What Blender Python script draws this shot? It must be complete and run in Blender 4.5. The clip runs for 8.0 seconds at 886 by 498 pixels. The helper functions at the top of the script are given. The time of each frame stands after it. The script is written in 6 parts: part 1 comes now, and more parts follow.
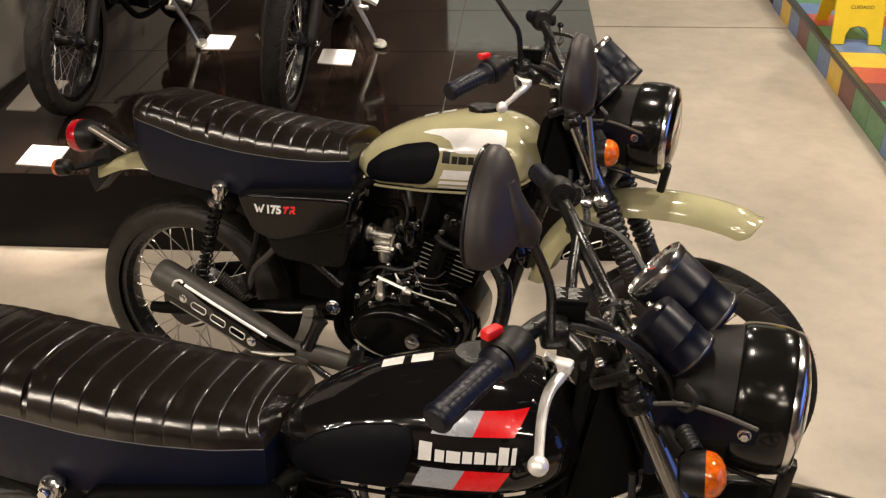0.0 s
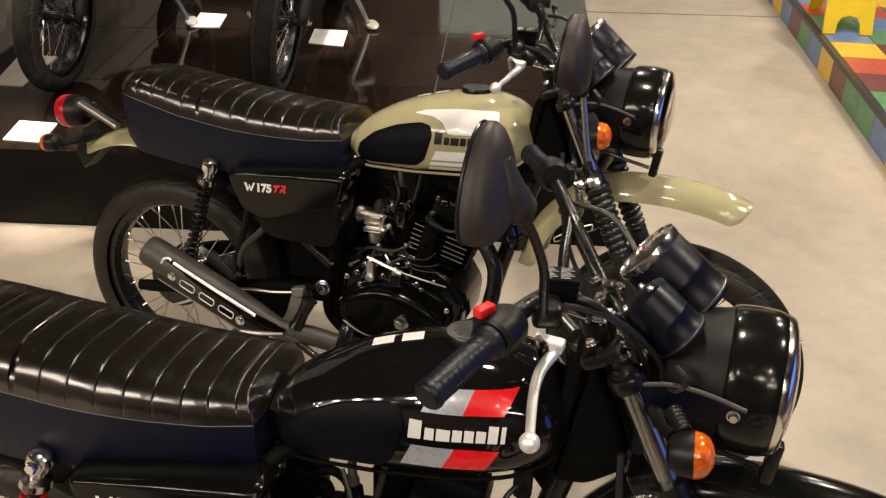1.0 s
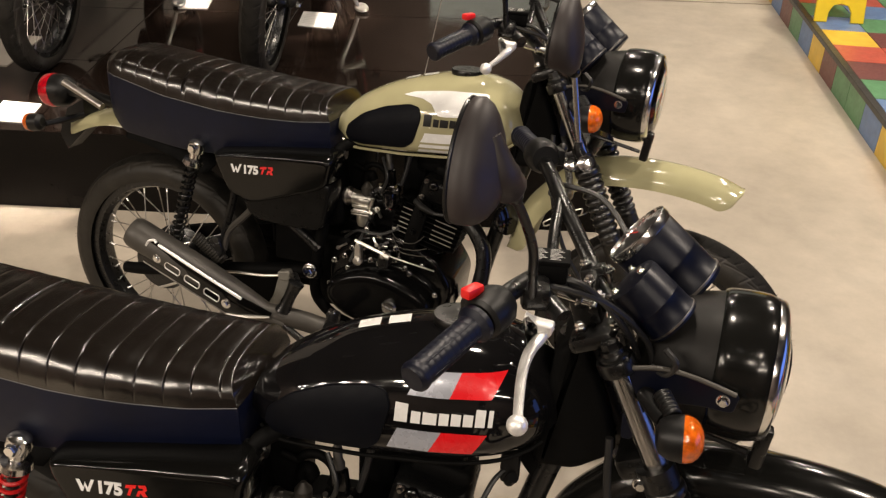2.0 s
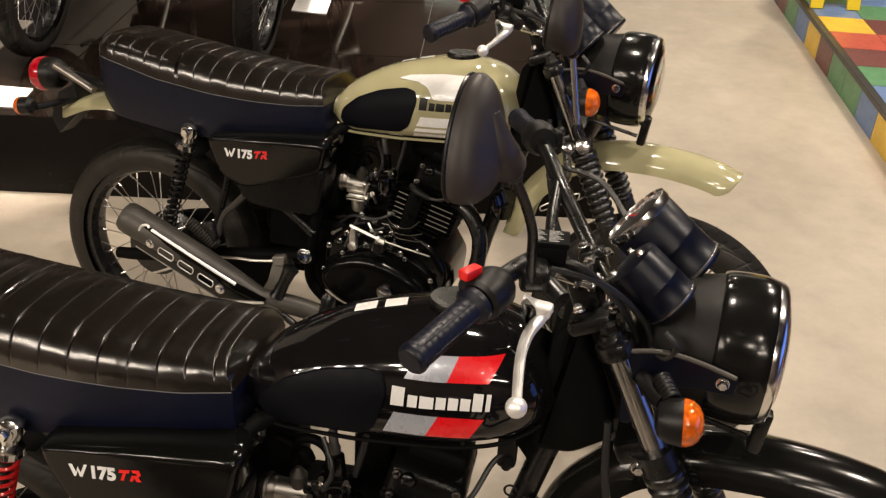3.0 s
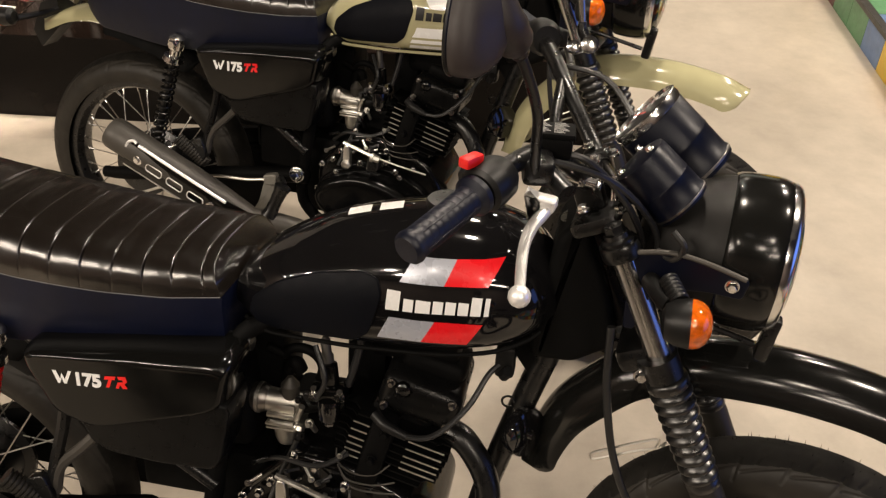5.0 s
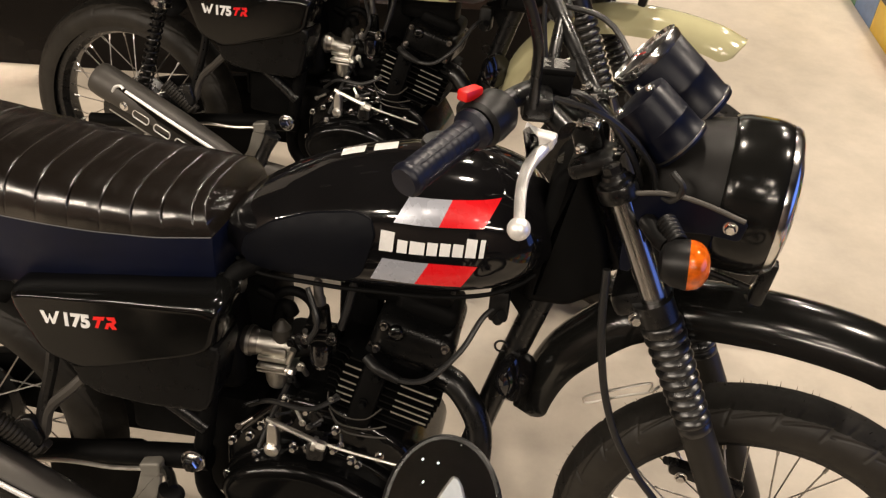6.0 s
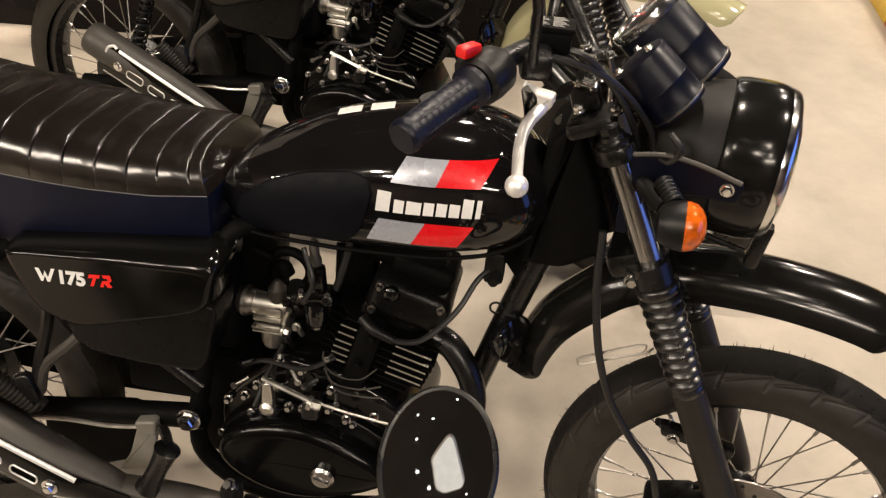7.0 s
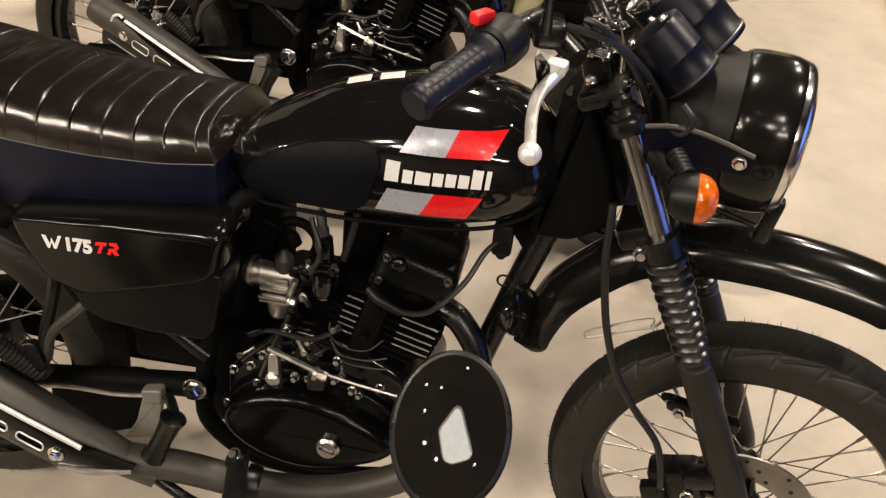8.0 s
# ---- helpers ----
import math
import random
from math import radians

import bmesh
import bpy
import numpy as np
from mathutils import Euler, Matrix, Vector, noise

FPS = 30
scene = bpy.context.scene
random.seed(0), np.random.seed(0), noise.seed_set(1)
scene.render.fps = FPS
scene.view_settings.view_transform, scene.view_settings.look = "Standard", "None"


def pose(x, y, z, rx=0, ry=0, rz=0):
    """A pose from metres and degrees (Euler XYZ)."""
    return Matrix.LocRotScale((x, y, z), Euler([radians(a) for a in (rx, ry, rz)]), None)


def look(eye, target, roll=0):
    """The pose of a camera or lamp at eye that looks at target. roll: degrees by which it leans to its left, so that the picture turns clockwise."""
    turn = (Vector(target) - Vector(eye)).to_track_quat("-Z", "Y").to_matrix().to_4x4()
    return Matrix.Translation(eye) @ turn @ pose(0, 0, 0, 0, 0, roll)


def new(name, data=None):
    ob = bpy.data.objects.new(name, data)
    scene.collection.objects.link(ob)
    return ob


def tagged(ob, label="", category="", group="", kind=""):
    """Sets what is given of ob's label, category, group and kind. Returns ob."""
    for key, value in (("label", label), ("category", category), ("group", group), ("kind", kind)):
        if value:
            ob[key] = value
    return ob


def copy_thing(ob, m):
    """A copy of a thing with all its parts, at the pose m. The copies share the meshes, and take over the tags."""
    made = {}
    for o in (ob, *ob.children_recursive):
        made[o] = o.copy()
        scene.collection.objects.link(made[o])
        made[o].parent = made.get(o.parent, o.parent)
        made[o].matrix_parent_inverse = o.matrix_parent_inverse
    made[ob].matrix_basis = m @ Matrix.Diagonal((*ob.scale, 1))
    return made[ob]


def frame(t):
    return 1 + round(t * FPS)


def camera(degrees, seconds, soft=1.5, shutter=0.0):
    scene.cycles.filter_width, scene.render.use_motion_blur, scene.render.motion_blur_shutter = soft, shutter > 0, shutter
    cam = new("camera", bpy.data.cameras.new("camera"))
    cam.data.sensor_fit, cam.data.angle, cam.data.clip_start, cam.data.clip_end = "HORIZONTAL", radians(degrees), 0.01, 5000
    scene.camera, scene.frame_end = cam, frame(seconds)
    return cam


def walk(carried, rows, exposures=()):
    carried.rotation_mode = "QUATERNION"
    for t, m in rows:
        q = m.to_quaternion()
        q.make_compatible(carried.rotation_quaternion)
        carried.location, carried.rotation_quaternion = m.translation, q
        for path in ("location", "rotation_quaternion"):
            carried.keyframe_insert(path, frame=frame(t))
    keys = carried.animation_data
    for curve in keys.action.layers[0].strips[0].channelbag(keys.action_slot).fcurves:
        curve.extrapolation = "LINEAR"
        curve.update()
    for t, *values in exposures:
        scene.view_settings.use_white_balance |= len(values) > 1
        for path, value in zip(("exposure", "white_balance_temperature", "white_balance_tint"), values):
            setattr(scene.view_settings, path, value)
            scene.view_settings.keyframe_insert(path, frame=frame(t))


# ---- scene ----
cam = camera(52.72, 8.0, soft=1.3)


def aim(x, y, z, yaw, tilt, roll):
    """A camera pose: turned by yaw about the vertical, tilted up from straight down, then rolled about its own axis."""
    return pose(x, y, z, tilt, 0, yaw) @ pose(0, 0, 0, 0, 0, roll)


PATH = [
    (0.0, 0.9923, -0.8096, 1.6517, 12.894, 58.956, -1.792),
    (0.5, 0.9889, -0.8152, 1.6531, 12.244, 58.525, -0.959),
    (1.0, 0.9862, -0.8133, 1.6429, 11.990, 57.993, -0.468),
    (1.5, 0.9866, -0.8072, 1.6322, 11.555, 57.559, 0.021),
    (3.0, 0.9803, -0.7957, 1.6111, 10.703, 56.469, 0.664),
    (3.5, 0.9776, -0.7936, 1.5957, 10.525, 56.082, 0.759),
    (4.0, 0.9756, -0.7899, 1.5752, 10.482, 55.442, 0.832),
    (4.5, 0.9771, -0.7848, 1.5556, 10.471, 54.206, 0.979),
    (6.0, 0.9662, -0.7931, 1.5046, 8.954, 50.526, 2.708),
    (6.5, 0.9674, -0.7972, 1.5003, 8.518, 49.514, 3.217),
    (7.0, 0.9649, -0.8010, 1.4956, 8.292, 48.612, 3.633),
    (7.5, 0.9605, -0.8050, 1.4903, 8.116, 47.919, 4.057),
    (8.0, 0.9575, -0.8053, 1.4843, 8.309, 47.258, 4.275),
]
walk(cam, [(r[0], aim(*r[1:])) for r in PATH], [(0.0, 0.0), (4.0, 0.04), (6.0, 0.25), (8.0, 0.28)])

# ---- light: a dim showroom with warm ceiling lamps and an added blue side light ----
world = bpy.data.worlds.new("world")
scene.world = world
world.use_nodes = True
world.node_tree.nodes["Background"].inputs[0].default_value = (0.03, 0.03, 0.035, 1)
world.node_tree.nodes["Background"].inputs[1].default_value = 0.25
scene.view_settings.exposure = 0.0
CEILING = 3.3
WARM = (1.0, 0.86, 0.71)


def lamp(x, y, watts, size=0.16, colour=WARM, z=CEILING - 0.06):
    data = bpy.data.lights.new("lamp_light", "AREA")
    data.shape, data.size, data.energy, data.color = "DISK", size, watts, colour
    ob = new("lamp_light", data)
    ob.matrix_world = pose(x, y, z)
    return ob


WIDE = [(0.15, -2.15, 9), (1.75, -1.55, 10), (1.30, -2.5, 10), (2.2, -2.5, 10)]  # broad downlights over the end of the row
# the last two are added to brighten the north wall
LAMPS = [(0.76, 0.92, 45), (2.75, 0.9, 53), (0.62, 3.3, 47), (2.75, 3.3, 58), (3.3, 6.0, 50), (-0.8, 7.4, 48), (1.4, 7.4, 28)]
BEAMS = [(-1.7, 0.9, 2), (-1.7, 3.3, 11)]  # narrower beams
# unseen spots, added to whiten the cards
SPOTS = [(-0.98, 3.10, 1.6), (-1.08, 1.79, 1.8)]  # narrow beams on the cards
ROWS = [(-4.5 + 0.7 * k, y, watts) for y, watts in ((-3.05, 26), (-2.35, 19)) for k in range(6)]  # two rows of downlights along the south wall
STRIPS = [(2.6, -3.4, 1.6, 60)]
for lx, ly, watts in LAMPS + ROWS:
    lamp(lx, ly, watts)
for lx, ly, watts in WIDE:
    lamp(lx, ly, watts, 0.30)
for lx, ly, watts in BEAMS:
    lamp(lx, ly, watts).data.spread = radians(84)
for lx, ly, watts in SPOTS:
    lamp(lx, ly, watts, 0.08).data.spread = radians(13)
# another added spot, aimed past the motorcycle at its card
card_spot = lamp(0.55, 3.15, 2.2, 0.08)
card_spot.data.spread = radians(13)
card_spot.matrix_world = look((0.55, 3.15, CEILING - 0.06), (-0.345, 2.97, 0.3))
for lx, ly, length, watts in STRIPS:
    tube_light = bpy.data.lights.new("strip_light", "AREA")
    tube_light.shape, tube_light.size, tube_light.size_y, tube_light.energy, tube_light.color = "RECTANGLE", length, 0.14, watts, WARM
    new("strip_light", tube_light).matrix_world = pose(lx, ly, CEILING - 0.07)

# unseen blue source, added for the blue sheen on the parts
glow = bpy.data.lights.new("blue_side_light", "AREA")
glow.shape, glow.size, glow.size_y, glow.energy, glow.color = "RECTANGLE", 3.8, 2.4, 31, (0.13, 0.28, 1.0)
blue_side = new("blue_side_light", glow)
blue_side.matrix_world = look((6.2, -0.3, 1.55), (1.0, -0.3, 1.0))


# ---- materials ----
def material(name, colour, rough=0.5, metal=0.0, coat=0.0, vary=0.12, scale=18.0, bump=0.0, bump_scale=220.0,
             rough_vary=0.06, spec=0.5):
    m = bpy.data.materials.new(name)
    m.use_nodes = True
    nt = m.node_tree
    b = nt.nodes["Principled BSDF"]
    b.inputs["Metallic"].default_value = metal
    b.inputs["Coat Weight"].default_value = coat
    b.inputs["Coat Roughness"].default_value = 0.05
    b.inputs["Specular IOR Level"].default_value = spec
    co = nt.nodes.new("ShaderNodeTexCoord")
    n1 = nt.nodes.new("ShaderNodeTexNoise")
    n1.inputs["Scale"].default_value, n1.inputs["Detail"].default_value = scale, 6
    nt.links.new(co.outputs["Object"], n1.inputs["Vector"])
    ramp = nt.nodes.new("ShaderNodeMapRange")
    ramp.inputs["From Min"].default_value, ramp.inputs["From Max"].default_value = 0.3, 0.7
    ramp.inputs["To Min"].default_value, ramp.inputs["To Max"].default_value = 1 - vary, 1 + vary
    nt.links.new(n1.outputs["Fac"], ramp.inputs["Value"])
    mul = nt.nodes.new("ShaderNodeVectorMath")
    mul.operation = "SCALE"
    mul.inputs[0].default_value = colour
    nt.links.new(ramp.outputs["Result"], mul.inputs["Scale"])
    nt.links.new(mul.outputs["Vector"], b.inputs["Base Color"])
    rr = nt.nodes.new("ShaderNodeMapRange")
    rr.inputs["From Min"].default_value, rr.inputs["From Max"].default_value = 0.3, 0.7
    rr.inputs["To Min"].default_value, rr.inputs["To Max"].default_value = max(0.0, rough - rough_vary), min(1.0, rough + rough_vary)
    n2 = nt.nodes.new("ShaderNodeTexNoise")
    n2.inputs["Scale"].default_value, n2.inputs["Detail"].default_value = scale * 3.3, 4
    nt.links.new(co.outputs["Object"], n2.inputs["Vector"])
    nt.links.new(n2.outputs["Fac"], rr.inputs["Value"])
    nt.links.new(rr.outputs["Result"], b.inputs["Roughness"])
    if bump:
        n3 = nt.nodes.new("ShaderNodeTexNoise")
        n3.inputs["Scale"].default_value, n3.inputs["Detail"].default_value = bump_scale, 5
        nt.links.new(co.outputs["Object"], n3.inputs["Vector"])
        bp = nt.nodes.new("ShaderNodeBump")
        bp.inputs["Strength"].default_value, bp.inputs["Distance"].default_value = bump, 0.002
        nt.links.new(n3.outputs["Fac"], bp.inputs["Height"])
        nt.links.new(bp.outputs["Normal"], b.inputs["Normal"])
    return m


M_BLACK = material("black_gloss_paint", (0.0048, 0.0046, 0.005), 0.06, 0, 0.3, rough_vary=0.02)
M_KHAKI = material("khaki_gloss_paint", (0.40, 0.375, 0.22), 0.10, 0, 0.5, vary=0.05, rough_vary=0.03)
M_SATIN = material("satin_black_metal", (0.005, 0.005, 0.005), 0.3, 0.0, 0, bump=0.025, bump_scale=400)
M_MATTE = material("matte_black_plastic", (0.0055, 0.0055, 0.0055), 0.42, 0, 0, spec=0.3, bump=0.045, bump_scale=600)
M_SHELL = material("grey_black_mirror_plastic", (0.020, 0.0145, 0.014), 0.5, 0, 0, vary=0.2, bump=0.030, bump_scale=500)
M_PAD = material("dark_rubber_knee_pad", (0.0025, 0.003, 0.0050), 0.5, 0, 0, spec=0.09, bump=0.05, bump_scale=900)
M_ENGINE = material("black_engine_enamel", (0.003, 0.003, 0.003), 0.15, 0.0, 0.1, vary=0.3, spec=0.45, bump=0.050, bump_scale=160)
M_RUBBER = material("tyre_rubber", (0.022, 0.0195, 0.016), 0.5, 0, 0, vary=0.25, scale=30, spec=0.28, bump=0.05, bump_scale=300)
# tread rubber, darkened for the weak light on the tyre's crown
M_TREAD_SHADE = material("tyre_rubber_shaded_tread", (0.012, 0.011, 0.0095), 0.7, 0, 0, vary=0.3, scale=30, spec=0.12, bump=0.08, bump_scale=300)
# black rubber with a blue reflection mixed into its colour
M_GRIP = material("grip_rubber", (0.003, 0.004, 0.011), 0.42, 0, 0, spec=0.35, bump=0.05, bump_scale=500)
M_VINYL = material("ribbed_seat_vinyl", (0.0070, 0.0052, 0.0040), 0.22, 0, 0.0, vary=0.15, scale=9, rough_vary=0.03, spec=1.0)
# near-black vinyl; the blue sheen on it is put into the colour
M_SKIRT = material("smooth_seat_side_vinyl", (0.0019, 0.0035, 0.0145), 0.42, 0, 0.0, vary=0.2, spec=0.28)
M_PIPE = material("pale_seat_piping", (0.14, 0.14, 0.15), 0.4)
M_CHROME = material("chrome", (0.78, 0.77, 0.75), 0.17, 1.0, vary=0.05)
M_DCHROME = material("dark_hard_chrome", (0.44, 0.43, 0.42), 0.22, 1.0, vary=0.1)
M_ALU = material("cast_aluminium", (0.66, 0.64, 0.59), 0.38, 1.0, vary=0.15, bump=0.050, bump_scale=260)
M_LEVER = material("brushed_silver_lever", (0.92, 0.91, 0.89), 0.42, 0.6, vary=0.05)
M_EXHAUST = material("matte_grey_exhaust_coating", (0.056, 0.051, 0.044), 0.5, 0.2, vary=0.2, bump=0.062, bump_scale=420)
M_SPOKE = material("spoke_steel", (0.58, 0.56, 0.53), 0.3, 1.0)
M_DISC = material("brake_disc_steel", (0.30, 0.28, 0.26), 0.35, 1.0, vary=0.2, bump=0.025)
M_WHITE = material("white_decal", (0.84, 0.84, 0.83), 0.25, 0, 0.5, vary=0.03)
M_RED = material("red_decal", (0.74, 0.006, 0.012), 0.28, 0, 0.5, vary=0.05)
M_GREY = material("silver_grey_decal", (0.42, 0.44, 0.50), 0.28, 0.3, 0.4, vary=0.05)
M_INK = material("black_decal", (0.005, 0.005, 0.005), 0.4, spec=0.3)
M_SPRING = material("red_spring_paint", (0.55, 0.015, 0.015), 0.3, 0, 0.4)
M_SWITCH = material("red_switch_plastic", (0.75, 0.012, 0.01), 0.35)
M_PAPER = material("white_printed_card", (0.88, 0.87, 0.84), 0.6, vary=0.03)
M_PRINT = material("pale_grey_print", (0.62, 0.61, 0.59), 0.6)
M_DIAL = material("black_dial_face", (0.012, 0.012, 0.012), 0.5)
M_BUCKET = material("smooth_black_lamp_shell", (0.010, 0.0095, 0.009), 0.5, 0, 0, vary=0.08, spec=0.2)
# the blue reflection on the black case is part of this colour
M_DRUM = material("satin_black_instrument_case", (0.002, 0.003, 0.009), 0.36, vary=0.1, spec=0.24)
M_COVER = material("black_side_cover_paint", (0.0032, 0.0032, 0.003), 0.12, 0, 0.0, vary=0.05, spec=0.3, rough_vary=0.02)
M_HEAD = material("satin_black_head_paint", (0.004, 0.004, 0.004), 0.30, vary=0.3, spec=0.17, bump=0.04, bump_scale=200)
M_BOOT = material("fork_boot_rubber", (0.006, 0.006, 0.006), 0.31, vary=0.15, spec=0.75)
M_GUARD = material("black_mudguard_paint", (0.006, 0.006, 0.0055), 0.15, 0, 0.08, vary=0.1, spec=0.32, rough_vary=0.03)
M_SLIDER = material("matte_grey_black_fork_paint", (0.014, 0.0125, 0.010), 0.45, vary=0.15, spec=0.4)
M_CAST = material("pale_grey_cast_metal", (0.20, 0.19, 0.165), 0.5, 0.2, vary=0.15)
M_GLOSSY = material("glossy_black_engine_enamel", (0.003, 0.003, 0.003), 0.17, 0, 0, vary=0.2, spec=0.18, rough_vary=0.03, bump=0.02, bump_scale=90)
# dull black; the deep shade between parts is put into its colour
M_DULL = material("dull_and_shaded_black", (0.003, 0.003, 0.003), 0.6, spec=0.06, vary=0.3)
M_CABLE = material("black_cable_sheath", (0.012, 0.012, 0.012), 0.4)


def lens_material(name, colour, rough=0.12):
    m = material(name, colour, rough, 0, 0.6, vary=0.4, scale=110)
    b = m.node_tree.nodes["Principled BSDF"]
    b.inputs["Transmission Weight"].default_value = 0.25
    b.inputs["Subsurface Weight"].default_value = 0.3
    b.inputs["Subsurface Radius"].default_value = (0.01, 0.006, 0.002)
    return m


M_AMBER = lens_material("amber_lens", (0.80, 0.15, 0.006), 0.07)
M_REDLENS = lens_material("red_lens", (0.58, 0.004, 0.016))


def glass_material(name, tint):
    m = bpy.data.materials.new(name)
    m.use_nodes = True
    b = m.node_tree.nodes["Principled BSDF"]
    b.inputs["Base Color"].default_value = (*tint, 1)
    b.inputs["Roughness"].default_value = 0.03
    b.inputs["Transmission Weight"].default_value = 1.0
    b.inputs["IOR"].default_value = 1.3
    return m


M_GLASS = glass_material("clear_lens_glass", (0.95, 0.96, 0.97))
M_MIRROR = material("mirror_glass", (0.55, 0.57, 0.57), 0.02, 1.0, vary=0.01, rough_vary=0.01)


def concrete():
    m = material("polished_concrete", (0.46, 0.405, 0.33), 0.46, vary=0.13, scale=1.6, bump=0.05, bump_scale=90, rough_vary=0.10, spec=0.35)
    nt = m.node_tree
    b = nt.nodes["Principled BSDF"]
    co = [n for n in nt.nodes if n.type == "TEX_COORD"][0]
    src = [n for n in nt.nodes if n.type == "VECT_MATH"][0]
    fine = nt.nodes.new("ShaderNodeTexNoise")
    fine.inputs["Scale"].default_value, fine.inputs["Detail"].default_value, fine.inputs["Roughness"].default_value = 5.5, 9, 0.7
    nt.links.new(co.outputs["Object"], fine.inputs["Vector"])
    mp = nt.nodes.new("ShaderNodeMapRange")
    mp.inputs["From Min"].default_value, mp.inputs["From Max"].default_value = 0.35, 0.75
    mp.inputs["To Min"].default_value, mp.inputs["To Max"].default_value = 1.06, 0.80
    nt.links.new(fine.outputs["Fac"], mp.inputs["Value"])
    sc = nt.nodes.new("ShaderNodeVectorMath")
    sc.operation = "SCALE"
    nt.links.new(src.outputs["Vector"], sc.inputs[0])
    nt.links.new(mp.outputs["Result"], sc.inputs["Scale"])
    nt.links.new(sc.outputs["Vector"], b.inputs["Base Color"])
    return m


M_CONCRETE = concrete()
# black tile, tinted with the brown that it would reflect from above
M_TILE = material("black_polished_tile", (0.012, 0.0078, 0.006), 0.07, 0, 0, vary=0.4, scale=5, rough_vary=0.03, spec=0.6)
M_GROUT = material("pale_tile_grout", (0.20, 0.18, 0.16), 0.7)
M_JOINT = material("tile_joint_grout", (0.018, 0.016, 0.014), 0.7)
M_FACE = material("black_stage_cladding", (0.004, 0.003, 0.0025), 0.2, 0, 0, vary=0.4, scale=5, rough_vary=0.03, spec=0.12)
M_WALL = material("dark_showroom_wall", (0.085, 0.062, 0.05), 0.7, vary=0.15, scale=2)
M_CEIL = material("dark_ceiling", (0.038, 0.035, 0.032), 0.8, vary=0.15, scale=2)
M_PANEL = material("pale_wall_panel", (0.33, 0.30, 0.26), 0.55, vary=0.06, scale=3)
M_BOARD = material("grey_green_wall_board", (0.60, 0.69, 0.67), 0.6, vary=0.05, scale=2)
M_SKIRTING = material("dark_skirting", (0.02, 0.018, 0.016), 0.5)
M_TRIM = material("dark_metal_edge_trim", (0.055, 0.052, 0.047), 0.35, 0.5, vary=0.2)
M_YELLOW = material("yellow_sign_plastic", (0.80, 0.58, 0.015), 0.38, vary=0.06)
TOYS = {
    "yellow": material("yellow_tile", (0.76, 0.50, 0.05), 0.35, vary=0.08),
    "red": material("red_tile", (0.50, 0.09, 0.055), 0.35, vary=0.12),
    "green": material("green_tile", (0.10, 0.26, 0.12), 0.35, vary=0.15),
    "blue": material("blue_tile", (0.13, 0.22, 0.42), 0.35, vary=0.12),
    "brown": material("dark_maroon_tile", (0.16, 0.05, 0.045), 0.35, vary=0.15),
}


def glow_material(name, colour, strength):
    m = material(name, (0.8, 0.8, 0.8), 0.5)
    b = m.node_tree.nodes["Principled BSDF"]
    b.inputs["Emission Color"].default_value = (*colour, 1)
    b.inputs["Emission Strength"].default_value = strength
    return m


M_PIN = glow_material("pin_light_bulb", (1.0, 0.97, 0.92), 6.0)
M_KITE_GLOW = glow_material("mirror_kite_glow", (1.0, 0.95, 0.88), 0.7)


# ---- mesh tools ----
def bm_from(verts, faces):
    bm = bmesh.new()
    vs = [bm.verts.new(v) for v in verts]
    for f in faces:
        if len(set(f)) > 2:
            try:
                bm.faces.new([vs[i] for i in f])
            except ValueError:
                pass
    return bm


def part(name, bm, mat, parent=None, label="", basis=None, sharp=38, smooth=True):
    """Link a bmesh as one mesh object, under a thing or a part where one is given."""
    bmesh.ops.recalc_face_normals(bm, faces=bm.faces)
    me = bpy.data.meshes.new(name)
    bm.to_mesh(me)
    bm.free()
    me.materials.append(mat)
    if smooth:
        me.polygons.foreach_set("use_smooth", [True] * len(me.polygons))
        me.set_sharp_from_angle(angle=radians(sharp))
    ob = new(name, me)
    if parent:
        ob.parent = parent
    if basis is not None:
        ob.matrix_basis = basis
    if label:
        ob["label"] = label
    return ob


def share(name, src, parent, m):
    """Another object on the mesh of src."""
    ob = new(name, src.data)
    ob.parent = parent
    ob.matrix_basis = m
    return ob


def empty(name, m=None):
    ob = new(name)
    ob.empty_display_size = 0.1
    if m is not None:
        ob.matrix_world = m
    return ob


def join(*bms):
    out = bms[0]
    for b in bms[1:]:
        me = bpy.data.meshes.new("tmp")
        b.to_mesh(me)
        out.from_mesh(me)
        bpy.data.meshes.remove(me)
        b.free()
    return out


def loft(rings, cap=True, closed=True):
    n = len(rings[0])
    verts = [v for r in rings for v in r]
    faces = []
    for i in range(len(rings) - 1):
        for j in range(n if closed else n - 1):
            k = (j + 1) % n
            faces.append((i * n + j, i * n + k, (i + 1) * n + k, (i + 1) * n + j))
    if cap:
        faces.append(tuple(range(n)))
        faces.append(tuple((len(rings) - 1) * n + j for j in range(n)))
    return bm_from(verts, faces)


def curve(pts, steps=6):
    """A smooth line through the points (Catmull-Rom)."""
    p = [Vector(q) for q in pts]
    if len(p) < 3:
        return p
    p = [2 * p[0] - p[1]] + p + [2 * p[-1] - p[-2]]
    out = []
    for i in range(1, len(p) - 2):
        for k in range(steps):
            t = k / steps
            a, b, c, d = p[i - 1], p[i], p[i + 1], p[i + 2]
            out.append(0.5 * ((2 * b) + (c - a) * t + (2 * a - 5 * b + 4 * c - d) * t * t + (3 * b - a - 3 * c + d) * t ** 3))
    out.append(p[-2])
    return out


